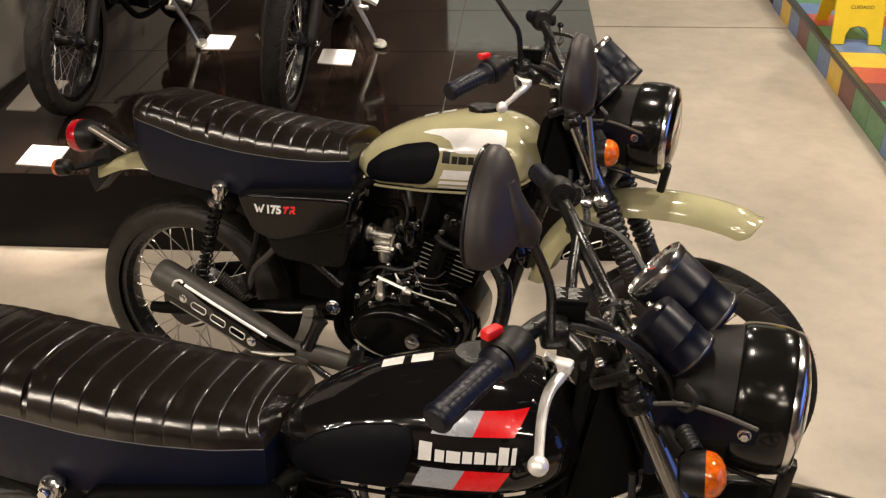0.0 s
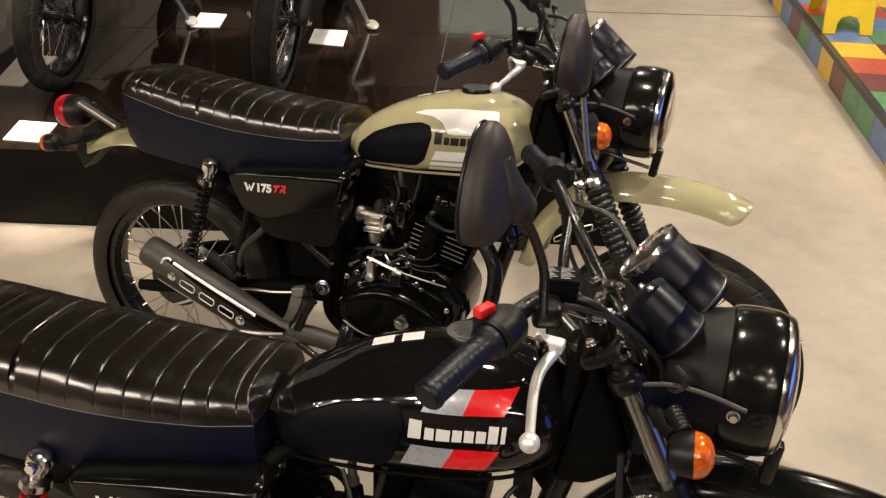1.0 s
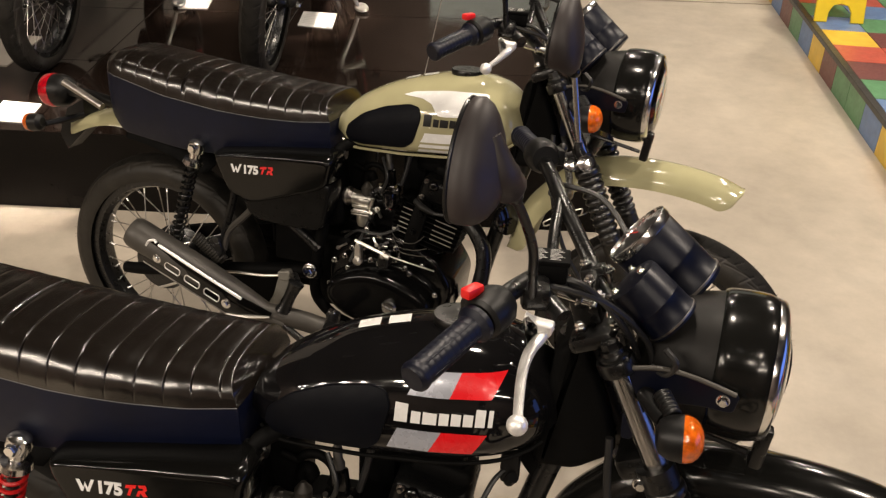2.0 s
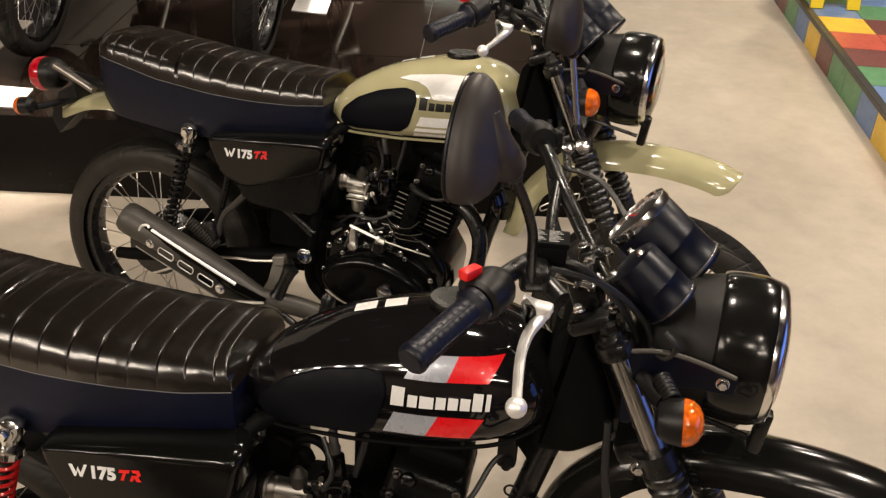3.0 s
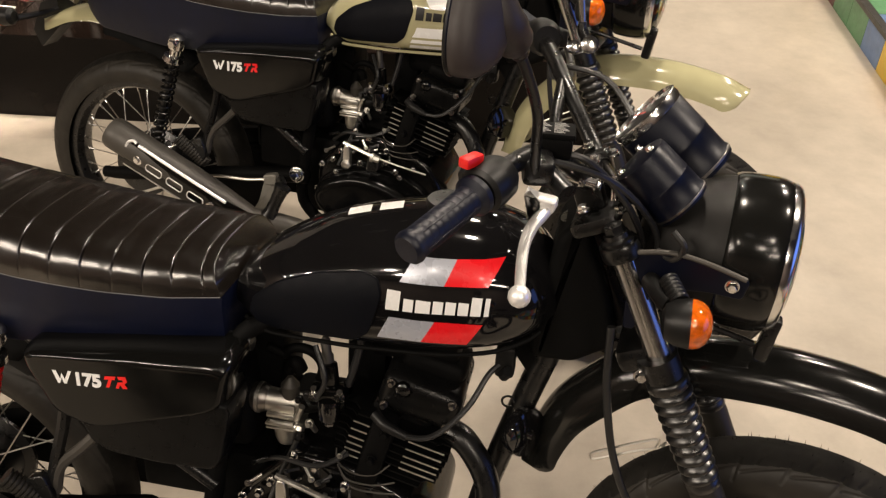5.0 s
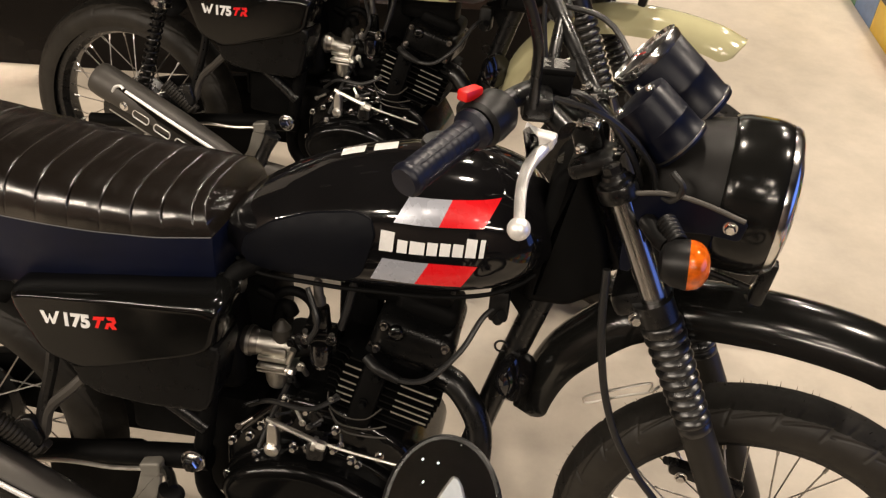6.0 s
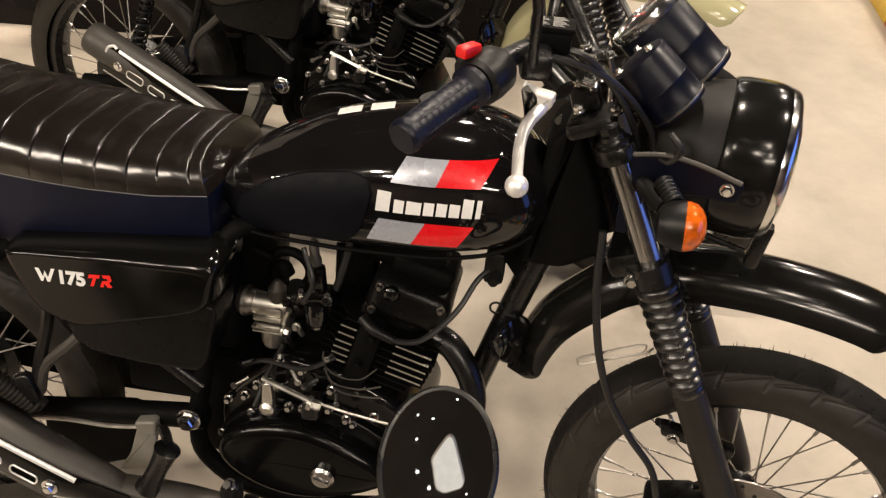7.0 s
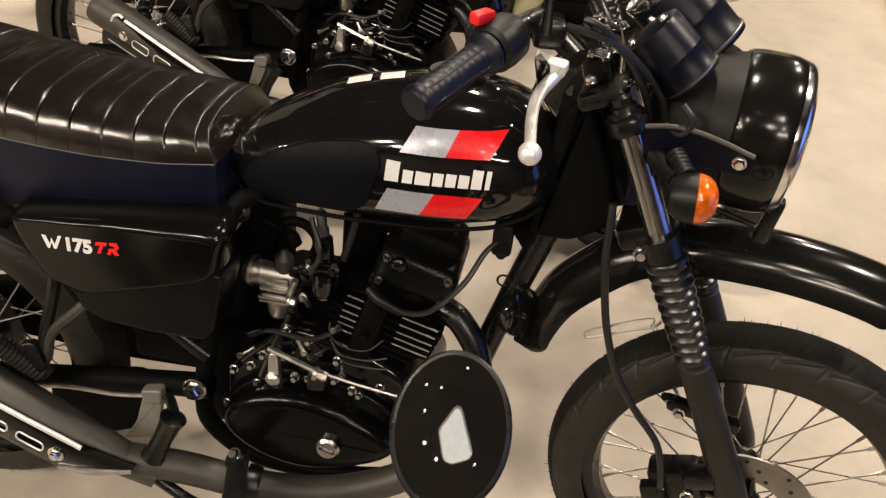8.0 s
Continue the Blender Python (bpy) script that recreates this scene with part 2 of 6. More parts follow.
def tube(pts, r, n=10, steps=6, flat=1.0):
    """A round bar along a smooth line. r: one radius, or one for each given point."""
    line = curve(pts, steps)
    if isinstance(r, (int, float)):
        rad = [r] * len(line)
    else:
        rad = list(np.interp(np.linspace(0, len(r) - 1, len(line)), range(len(r)), r))
    rings, side = [], None
    for i, p in enumerate(line):
        t = (line[min(i + 1, len(line) - 1)] - line[max(i - 1, 0)]).normalized()
        if side is None:
            side = t.orthogonal().normalized()
        side = (side - t * side.dot(t)).normalized()
        up = t.cross(side)
        rings.append([p + (side * math.cos(a) + up * math.sin(a) * flat) * rad[i] for a in np.linspace(0, 2 * math.pi, n, endpoint=False)])
    return loft(rings)


def along(p, q):
    """A frame at p whose z axis points to q."""
    return Matrix.Translation(p) @ (Vector(q) - Vector(p)).to_track_quat("Z", "Y").to_matrix().to_4x4()


def lathe(profile, m=None, n=24, cap=True):
    """Turn (radius, height) pairs about z, then place by m."""
    rings = [[(r * math.cos(a), r * math.sin(a), h) for a in np.linspace(0, 2 * math.pi, n, endpoint=False)] for r, h in profile]
    bm = loft(rings, cap)
    if m is not None:
        bmesh.ops.transform(bm, matrix=m, verts=bm.verts)
    return bm


def block(sx, sy, sz, m=None, bevel=0.004, seg=2):
    bm = bmesh.new()
    bmesh.ops.create_cube(bm, size=1)
    bmesh.ops.scale(bm, vec=(sx, sy, sz), verts=bm.verts)
    if bevel:
        bmesh.ops.bevel(bm, geom=bm.edges[:], offset=min(bevel, sx * 0.4, sy * 0.4, sz * 0.4), segments=seg, profile=0.5, affect="EDGES")
    if m is not None:
        bmesh.ops.transform(bm, matrix=m, verts=bm.verts)
    return bm


def ball(c, r, sx=1, sy=1, sz=1, n=14):
    prof = [(r * math.sin(a), -r * math.cos(a)) for a in np.linspace(0.02, math.pi - 0.02, n)]
    bm = lathe(prof, None, n + 4)
    bmesh.ops.transform(bm, matrix=Matrix.Translation(c) @ Matrix.Diagonal((sx, sy, sz, 1)), verts=bm.verts)
    return bm


def inset(pts, d):
    """Move a closed outline of (x, z) inwards by d."""
    n, out = len(pts), []
    area = sum(pts[i][0] * pts[(i + 1) % n][1] - pts[(i + 1) % n][0] * pts[i][1] for i in range(n))
    s = 1 if area > 0 else -1
    for i in range(n):
        a, b, c = Vector(pts[i - 1]), Vector(pts[i]), Vector(pts[(i + 1) % n])
        e, f = (b - a).normalized(), (c - b).normalized()
        ne, nf = Vector((-e.y, e.x)) * s, Vector((-f.y, f.x)) * s
        k = max(0.35, 1 + ne.dot(nf))
        out.append(tuple(b + (ne + nf) * d / k))
    return out


def rounded(pts, r=0.3, steps=3):
    """Round the corners of a closed outline."""
    n, out = len(pts), []
    for i in range(n):
        a, b, c = Vector(pts[i - 1]), Vector(pts[i]), Vector(pts[(i + 1) % n])
        p, q = b + (a - b) * r, b + (c - b) * r
        for k in range(steps + 1):
            t = k / steps
            out.append(tuple((1 - t) ** 2 * p + 2 * t * (1 - t) * b + t * t * q))
    return out


def plate(outline, y0, y1, bevel=0.006, seg=3):
    """A plate in the x-z plane, from y0 to its face at y1, with a rounded face edge."""
    rings = [[(x, y0, z) for x, z in outline]]
    s = 1 if y1 > y0 else -1
    for k in range(seg + 1):
        a = k / seg * math.pi / 2
        o = inset(outline, bevel * (1 - math.cos(a))) if k else outline
        rings.append([(x, y1 - s * bevel * (1 - math.sin(a)), z) for x, z in o])
    rings.append([(x, y1, z) for x, z in inset(outline, bevel * 1.3)])
    return loft(rings)


def hexbolt(p, d, r=0.008, h=0.008):
    m = along(p, Vector(p) + Vector(d))
    return join(lathe([(r * 1.35, 0), (r * 1.35, h * 0.25), (r * 1.3, h * 0.3)], m, 14),
                lathe([(r, h * 0.25), (r, h * 0.8), (r * 0.8, h)], m, 6))


def fan(pairs, f):
    """f at each x of the table, smoothly."""
    xs, ys = zip(*pairs)
    return float(np.interp(f, xs, ys))


# ---- the motorcycle ----
RAKE = radians(26)
AXIS = Vector((-math.sin(RAKE), 0, math.cos(RAKE)))
PIVOT = Vector((1.42, 0, 0))
R_AXLE, R_RAD = Vector((0.018, 0, 0.288)), 0.288
F_AXLE, F_RAD = Vector((1.322, 0, 0.301)), 0.301

T_TOP = [(0.528, 0.762), (0.54, 0.782), (0.56, 0.800), (0.60, 0.825), (0.65, 0.848), (0.70, 0.864), (0.76, 0.879), (0.82, 0.887), (0.87, 0.885), (0.915, 0.872), (0.945, 0.848), (0.965, 0.815), (0.974, 0.785)]
T_BOT = [(0.528, 0.722), (0.55, 0.702), (0.57, 0.692), (0.70, 0.697), (0.84, 0.708), (0.90, 0.722), (0.945, 0.745), (0.974, 0.775)]
T_WID = [(0.528, 0.055), (0.545, 0.075), (0.60, 0.096), (0.70, 0.112), (0.80, 0.119), (0.88, 0.114), (0.93, 0.098), (0.96, 0.072), (0.974, 0.03)]


def smooth_fan(table, x):
    d = 0.012
    return sum(fan(table, x + k * d) for k in (-1, -0.5, 0, 0.5, 1)) / 5


def tank_size(x):
    zt, zb, w = smooth_fan(T_TOP, x), smooth_fan(T_BOT, x), smooth_fan(T_WID, x)
    return zt, zb, w, zb + (zt - zb) * 0.36


def tank_y(x, z):
    """Half the tank's width at that place."""
    zt, zb, w, zc = tank_size(x)
    if z >= zc:
        u, n = min(1, (z - zc) / (zt - zc)), 2.3
    else:
        u, n = min(1, (zc - z) / (zc - zb)), 3.2
    return w * (1 - u ** n) ** (1 / n)


def tank_mesh():
    rings = []
    xs = [0.528 + 0.446 * (0.5 - 0.5 * math.cos(math.pi * k / 44)) for k in range(45)]
    for x in xs:
        zt, zb, w, zc = tank_size(x)
        ring = []
        for a in np.linspace(0, 2 * math.pi, 56, endpoint=False):
            c, s = math.cos(a), math.sin(a)
            n = 2.3 if s >= 0 else 3.2
            ring.append((x, w * math.copysign(abs(c) ** (2 / n), c), zc + (zt - zc if s >= 0 else zc - zb) * math.copysign(abs(s) ** (2 / n), s)))
        rings.append(ring)
    return loft(rings)


def decal(corners, lift=0.0012, nx=10, nz=6, side=-1):
    """A patch on the tank's flank between four (x, z) corners, in order round it."""
    a, b, c, d = [Vector(p) for p in corners]
    verts, faces = [], []
    for j in range(nz + 1):
        for i in range(nx + 1):
            u, v = i / nx, j / nz
            p = (a * (1 - u) + b * u) * (1 - v) + (d * (1 - u) + c * u) * v
            verts.append((p.x, side * (tank_y(p.x, p.y) + lift), p.y))
    for j in range(nz):
        for i in range(nx):
            k = j * (nx + 1) + i
            faces.append((k, k + 1, k + nx + 2, k + nx + 1))
    return bm_from(verts, faces)


def decal_poly(outline, lift=0.0012, side=-1, steps=8):
    """A patch with any convex outline, as strips from its middle."""
    cx, cz = sum(p[0] for p in outline) / len(outline), sum(p[1] for p in outline) / len(outline)
    rings = []
    for k in range(1, steps + 1):
        ring = []
        for x, z in outline:
            px, pz = cx + (x - cx) * k / steps, cz + (z - cz) * k / steps
            ring.append((px, side * (tank_y(px, pz) + lift), pz))
        rings.append(ring)
    bm = loft(rings, cap=False)
    bm.faces.new([v for v in list(bm.verts)[:len(outline)]])
    return bm


def tyre_mesh(rad, half, hgt, deep, fine, blocks=27):
    """A tyre about the y axis with stepped shoulder grooves, slanted sipes and short moulding nibs."""
    side = list(np.linspace(0.48, 1.30, 17 * fine))
    ts = np.array([-v for v in (2.05, 1.92, 1.8, 1.68, 1.56, 1.44, 1.37)] + [-v for v in side[::-1]] + list(np.linspace(-0.4, 0.4, 9)) + side + [1.37, 1.44, 1.56, 1.68, 1.8, 1.92, 2.05])
    steps = blocks * 18 * fine
    pitch, band = 2 * math.pi * rad / blocks, half * 1.05
    lines = [((0.0, 0.74), (0.92, 1.00)), ((0.92, 0.56), (1.12, 1.26)), ((0.45, 0.30), (0.62, 0.70))]  # grooves within one pitch
    at = np.abs(ts)
    rings = []
    for i in range(steps):
        th = 2 * math.pi * i / steps
        q = (i / steps * blocks + np.where(ts > 0, 0.5, 0.0)) % 1
        far = np.full(len(ts), 1.0)
        for (qa, ta), (qb, tb) in lines:
            dx, dy = (qb - qa) * pitch, (tb - ta) * band
            for shift in (-1, 0, 1):
                px, py = (q + shift - qa) * pitch, (at - ta) * band
                k = np.clip((px * dx + py * dy) / (dx * dx + dy * dy), 0, 1)
                far = np.minimum(far, np.hypot(px - k * dx, py - k * dy))
        g = deep * np.clip(1.3 - far / 0.0026, 0, 1)
        r = rad - hgt * 0.5 + hgt * 0.5 * np.cos(ts) - g * np.cos(ts)
        y = (half - g * 0.6) * np.sin(ts)
        rings.append([(a * math.cos(th), b, a * math.sin(th)) for a, b in zip(r, y)])
    n = len(ts)
    verts = [v for r in rings for v in r]
    faces = [(i * n + j, i * n + j + 1, (i + 1) % steps * n + j + 1, (i + 1) % steps * n + j) for i in range(steps) for j in range(n - 1)]
    rng = random.Random(4)
    for k in range(190):
        th, t = 2 * math.pi * k / 190 + rng.uniform(-0.01, 0.01), rng.uniform(-0.75, 0.75)
        y, r = half * math.sin(t), rad - hgt * 0.5 + hgt * 0.5 * math.cos(t)
        p = Vector((r * math.cos(th), y, r * math.sin(th)))
        nrm = Vector((math.cos(th) * math.cos(t), math.sin(t), math.sin(th) * math.cos(t)))
        m = along(p - nrm * 0.004, p + nrm)
        o = len(verts)
        verts += [m @ Vector((0.0011 * c, 0.0011 * s, 0)) for c, s in ((1, 0), (-0.5, 0.87), (-0.5, -0.87))] + [m @ Vector((0, 0, rng.uniform(0.008, 0.013)))]
        faces += [(o, o + 1, o + 3), (o + 1, o + 2, o + 3), (o + 2, o, o + 3)]
    return bm_from(verts, faces)


TURN_Y = Matrix.Rotation(radians(-90), 4, "X")  # z to y


def wheel(bike, centre, rad, half, hgt, basis, front):
    """A spoked wheel: tyre, rim, hub, spokes, and the brake disc of the front one."""
    m = Matrix.Translation(centre)
    w = new("wheel")
    w.parent = bike
    w.matrix_basis = (basis if basis is not None else Matrix()) @ m
    tyre = part("tyre", tyre_mesh(rad, half, hgt, 0.0022 if front else 0.0014, 2 if front else 1), M_RUBBER, w, "black ribbed rubber tyre with moulding nibs")
    # the crown's shade is put in as a darker tread colour
    tyre.data.materials.append(M_TREAD_SHADE)
    for p in tyre.data.polygons:
        if math.hypot(p.center.x, p.center.z) > rad - 0.14 * hgt:
            p.material_index = 1
    rr = rad - hgt * 0.86
    rim = lathe([(rr - 0.012, -half * 0.25), (rr - 0.004, -half * 0.62), (rr + 0.012, -half * 0.66), (rr + 0.016, -half * 0.55), (rr + 0.004, 0),
                 (rr + 0.016, half * 0.55), (rr + 0.012, half * 0.66), (rr - 0.004, half * 0.62), (rr - 0.012, half * 0.25), (rr - 0.012, -half * 0.25)], TURN_Y, 72, cap=False)
    part("rim", rim, M_SATIN, w, "black spoked wheel rim")
    hub_r = 0.03 if front else 0.062
    part("hub", lathe([(0.014, -0.075), (0.018, -0.06), (hub_r * 1.25, -0.045), (hub_r * 1.25, -0.038), (hub_r, -0.03), (hub_r * 0.9, 0),
                       (hub_r, 0.03), (hub_r * 1.25, 0.038), (hub_r * 1.25, 0.045), (0.018, 0.06), (0.014, 0.075)], TURN_Y, 32), M_SATIN, w)
    n, first = 36, None
    hr = hub_r * 1.18
    for k in range(n):
        s = -1 if k % 2 else 1
        a = 2 * math.pi * k / n
        b = a + (0.42 if (k // 2) % 2 else -0.42) * (1 if front else 0.8)
        p, q = Vector((hr * math.cos(b), s * 0.04, hr * math.sin(b))), Vector(((rr - 0.011) * math.cos(a), s * 0.006, (rr - 0.011) * math.sin(a)))
        length = (q - p).length
        if first is None:
            first = part("spoke", join(tube([(0, 0, 0), (0, 0, length - 0.014)], 0.0014, 5), lathe([(0.0028, length - 0.016), (0.0028, length)], None, 6)), M_SPOKE, w)
            first.matrix_basis = along(p, q)
        else:
            share("spoke", first, w, along(p, q))
    if front:
        d = lathe([(0.068, -0.058), (0.113, -0.058), (0.113, -0.054), (0.068, -0.054), (0.068, -0.058)], TURN_Y, 48, cap=False)
        disc = part("brake_disc", d, M_DISC, w, "drilled steel brake disc")
        hole = None
        for k in range(30):
            a, r = 2 * math.pi * k / 30, (0.077, 0.091, 0.104)[k % 3]
            hm = Matrix.Translation((r * math.cos(a), -0.0583, r * math.sin(a))) @ Matrix.Rotation(radians(90), 4, "X")
            if hole is None:
                hole = part("drilled_hole", lathe([(0.0034, 0), (0.0034, 0.0006)], None, 8), M_DIAL, disc, "", hm)
            else:
                share("drilled_hole", hole, disc, hm)
        car = None
        for k in range(5):
            a = 2 * math.pi * k / 5
            b = tube([(0.03 * math.cos(a), -0.056, 0.03 * math.sin(a)), (0.075 * math.cos(a + 0.3), -0.056, 0.075 * math.sin(a + 0.3))], 0.007, 6)
            car = b if car is None else join(car, b)
        part("disc_carrier", car, M_SATIN, disc)
    return w


def ribbed_seat(bike):
    top = [(-0.090, 0.806), (-0.080, 0.838), (-0.060, 0.852), (-0.02, 0.854), (0.03, 0.850), (0.10, 0.840), (0.20, 0.829), (0.30, 0.818), (0.40, 0.8095), (0.50, 0.8065), (0.54, 0.8055)]
    pipe = [(-0.090, 0.800), (-0.07, 0.800), (-0.02, 0.792), (0.10, 0.767), (0.24, 0.750), (0.36, 0.745), (0.45, 0.747), (0.548, 0.757)]
    low = [(-0.090, 0.71), (-0.03, 0.655), (0.15, 0.635), (0.33, 0.640), (0.548, 0.670)]
    wid = [(-0.090, 0.06), (-0.075, 0.092), (-0.04, 0.112), (0.10, 0.124), (0.30, 0.124), (0.45, 0.115), (0.548, 0.104)]
    rings, skirt = [], []
    n = 640
    for i in range(n + 1):
        x = -0.090 + 0.616 * i / n
        zt, zp, w = smooth_fan(top, x), smooth_fan(pipe, x), smooth_fan(wid, x)
        zt -= 0.004 * (1 - math.sqrt(1 - max(0.0, (x - 0.5221) / 0.004) ** 2))  # rounded front edge
        back = 0.017 * max(0.0, (x - 0.40) / 0.126)  # the front end leans back
        s = ((x - 0.5065) / 0.0437) % 1
        puff = 0.0009 * (1 - math.sin(math.pi * s) ** 0.7)  # panels stuffed between their seams
        seam = 0.0040 * max(0.0, 1 - min(s, 1 - s) / 0.036)
        if abs(x - 0.157) < 0.005:
            seam = 0.009
        ring = []
        for a in np.linspace(0, math.pi, 41):
            c, sn = math.cos(a), math.sin(a)
            e = 3.0
            y, z = w * math.copysign(abs(c) ** (2 / e), c), zp + (zt - zp) * abs(sn) ** (2 / e)
            side = max(0.0, 1 - abs(sn - 0.5) / 0.42)
            fold = 0.0008 * noise.noise(Vector((x * 24, a * 2.2, 3.0))) + 0.0005 * noise.noise(Vector((x * 75, a * 2.0, 8.0)))
            d = (puff * (0.55 + 0.6 * side) + seam * (0.13 + 0.95 * side) - fold) * min(1, sn * 3.0)
            nv = Vector((0, c, sn + 0.05)).normalized()
            ring.append((x - back * abs(sn) ** (2 / e), y - nv.y * d, z - nv.z * d))
        rings.append(ring)
        if i % 10 == 0:
            zl = smooth_fan(low, x)
            skirt.append([(x, sgn * (w * f), z) for sgn, f, z in
                          ((1, 0.985, zp - 0.001), (1, 0.985, zp - 0.02), (1, 0.97, (zp + zl) / 2), (1, 0.90, zl + 0.006), (1, 0.86, zl),
                           (-1, 0.86, zl), (-1, 0.90, zl + 0.006), (-1, 0.97, (zp + zl) / 2), (-1, 0.985, zp - 0.02), (-1, 0.985, zp - 0.001))])
    seat = part("seat", loft(rings), M_VINYL, bike, "long black ribbed vinyl saddle", sharp=60)
    part("seat_side", loft(skirt), M_SKIRT, bike, "smooth dark vinyl seat side")
    for s in (-1, 1):
        pts = [(x, s * (smooth_fan(wid, x) * 0.995 + 0.0006), smooth_fan(pipe, x)) for x in np.linspace(-0.07, 0.525, 40)]
        part("piping", tube(pts, 0.0008, 6, 2), M_PIPE, seat, "pale piping along the seat edge")
    return seat


def shield(bike):
    """The slotted heat shield on the silencer, narrowing to a tip at its front end."""
    ex, ez, o = Vector((0.9075, 0, -0.42)), Vector((0.42, 0, 0.9075)), Vector((0.095, -0.2365, 0.392))
    top, end, length = 0.0565, 0.247, 0.344
    slots = [(0.060, 0.103), (0.1175, 0.1605), (0.175, 0.218)]

    def at(u, v, lift=0.0):
        return o + ex * u + ez * v + Vector((0, 0.012 * ((v - 0.03) / 0.045) ** 2 + 0.016 * max(0.0, (u - end) / 0.097) - lift, 0))

    us = [0.0, 0.03] + [u for s in slots for u in s] + [end, 0.30, length]
    verts = []
    for r in range(6):
        for u in us:
            low = float(np.interp(u, (0, end, length), (-0.021, -0.011, 0.046)))
            verts.append(at(u, max(low, (-0.03, -0.008, 0.0085, 0.0285, 0.042, top)[r])))
    n = len(us)
    cells = [(j * n + i, j * n + i + 1, (j + 1) * n + i + 1, (j + 1) * n + i) for j in range(5) for i in range(n - 1) if not (j == 2 and i in (2, 4, 6))]
    bm = bm_from(verts, cells)
    bmesh.ops.remove_doubles(bm, verts=bm.verts, dist=1e-5)
    bmesh.ops.dissolve_degenerate(bm, edges=bm.edges, dist=1e-5)
    bmesh.ops.solidify(bm, geom=bm.faces[:], thickness=0.003)
    sh = part("heat_shield", bm, M_COVER, bike, "glossy black slotted exhaust heat shield")
    part("shield_edge", tube([at(0.026, top - 0.002, 0.002), at(0.15, top - 0.002, 0.002), at(0.266, top - 0.002, 0.003)], 0.0040, 8), M_LEVER, sh, "bright chrome edge")
    part("shield_edge", tube([at(-0.001, 0.035, 0.001), at(0.000, 0.049, 0.001), at(0.010, 0.0575, 0.001), at(0.019, 0.056, 0.002)], 0.0036, 8), M_LEVER, sh)
    part("shield_edge", tube([at(0.0, -0.020, 0.001), at(0.13, -0.0155, 0.001), at(end, -0.011, 0.001)], 0.0020, 8), M_DISC, sh)
    # pale strip that draws the floor's reflection in the tip's chamfer
    part("shield_edge", tube([at(end, -0.010, 0.002), at(0.295, 0.017, 0.002), at(length, 0.046, 0.002)], [0.003, 0.006, 0.003], 8), M_ALU, sh)
    for a, b in slots:
        c, r, w = (a + b) / 2, 0.010, (b - a) / 2 - 0.006
        pts = [at(c + w * math.copysign(1, math.cos(t)) + r * 0.6 * math.cos(t), 0.0185 + r * math.sin(t), 0.001) for t in np.linspace(0, 2 * math.pi, 21)]
        part("slot_rim", tube(pts, 0.0015, 6, 1), M_LEVER, sh)
        # dark sheet that stands in for the shadow inside the slot
        part("slot_shade", loft([[p + Vector((0, 0.004, 0)) for p in pts[:-1]], [p + Vector((0, 0.007, 0)) for p in pts[:-1]]]), M_DULL, sh)
    for u in (0.036, 0.238):
        part("bolt", join(hexbolt(at(u, 0.022, 0.001), (0, -1, 0), 0.0075, 0.009), lathe([(0.0125, 0), (0.0125, 0.002), (0.010, 0.003)], along(at(u, 0.022, 0.0), at(u, 0.022, 0.01)), 18)), M_CHROME, sh)
    return sh


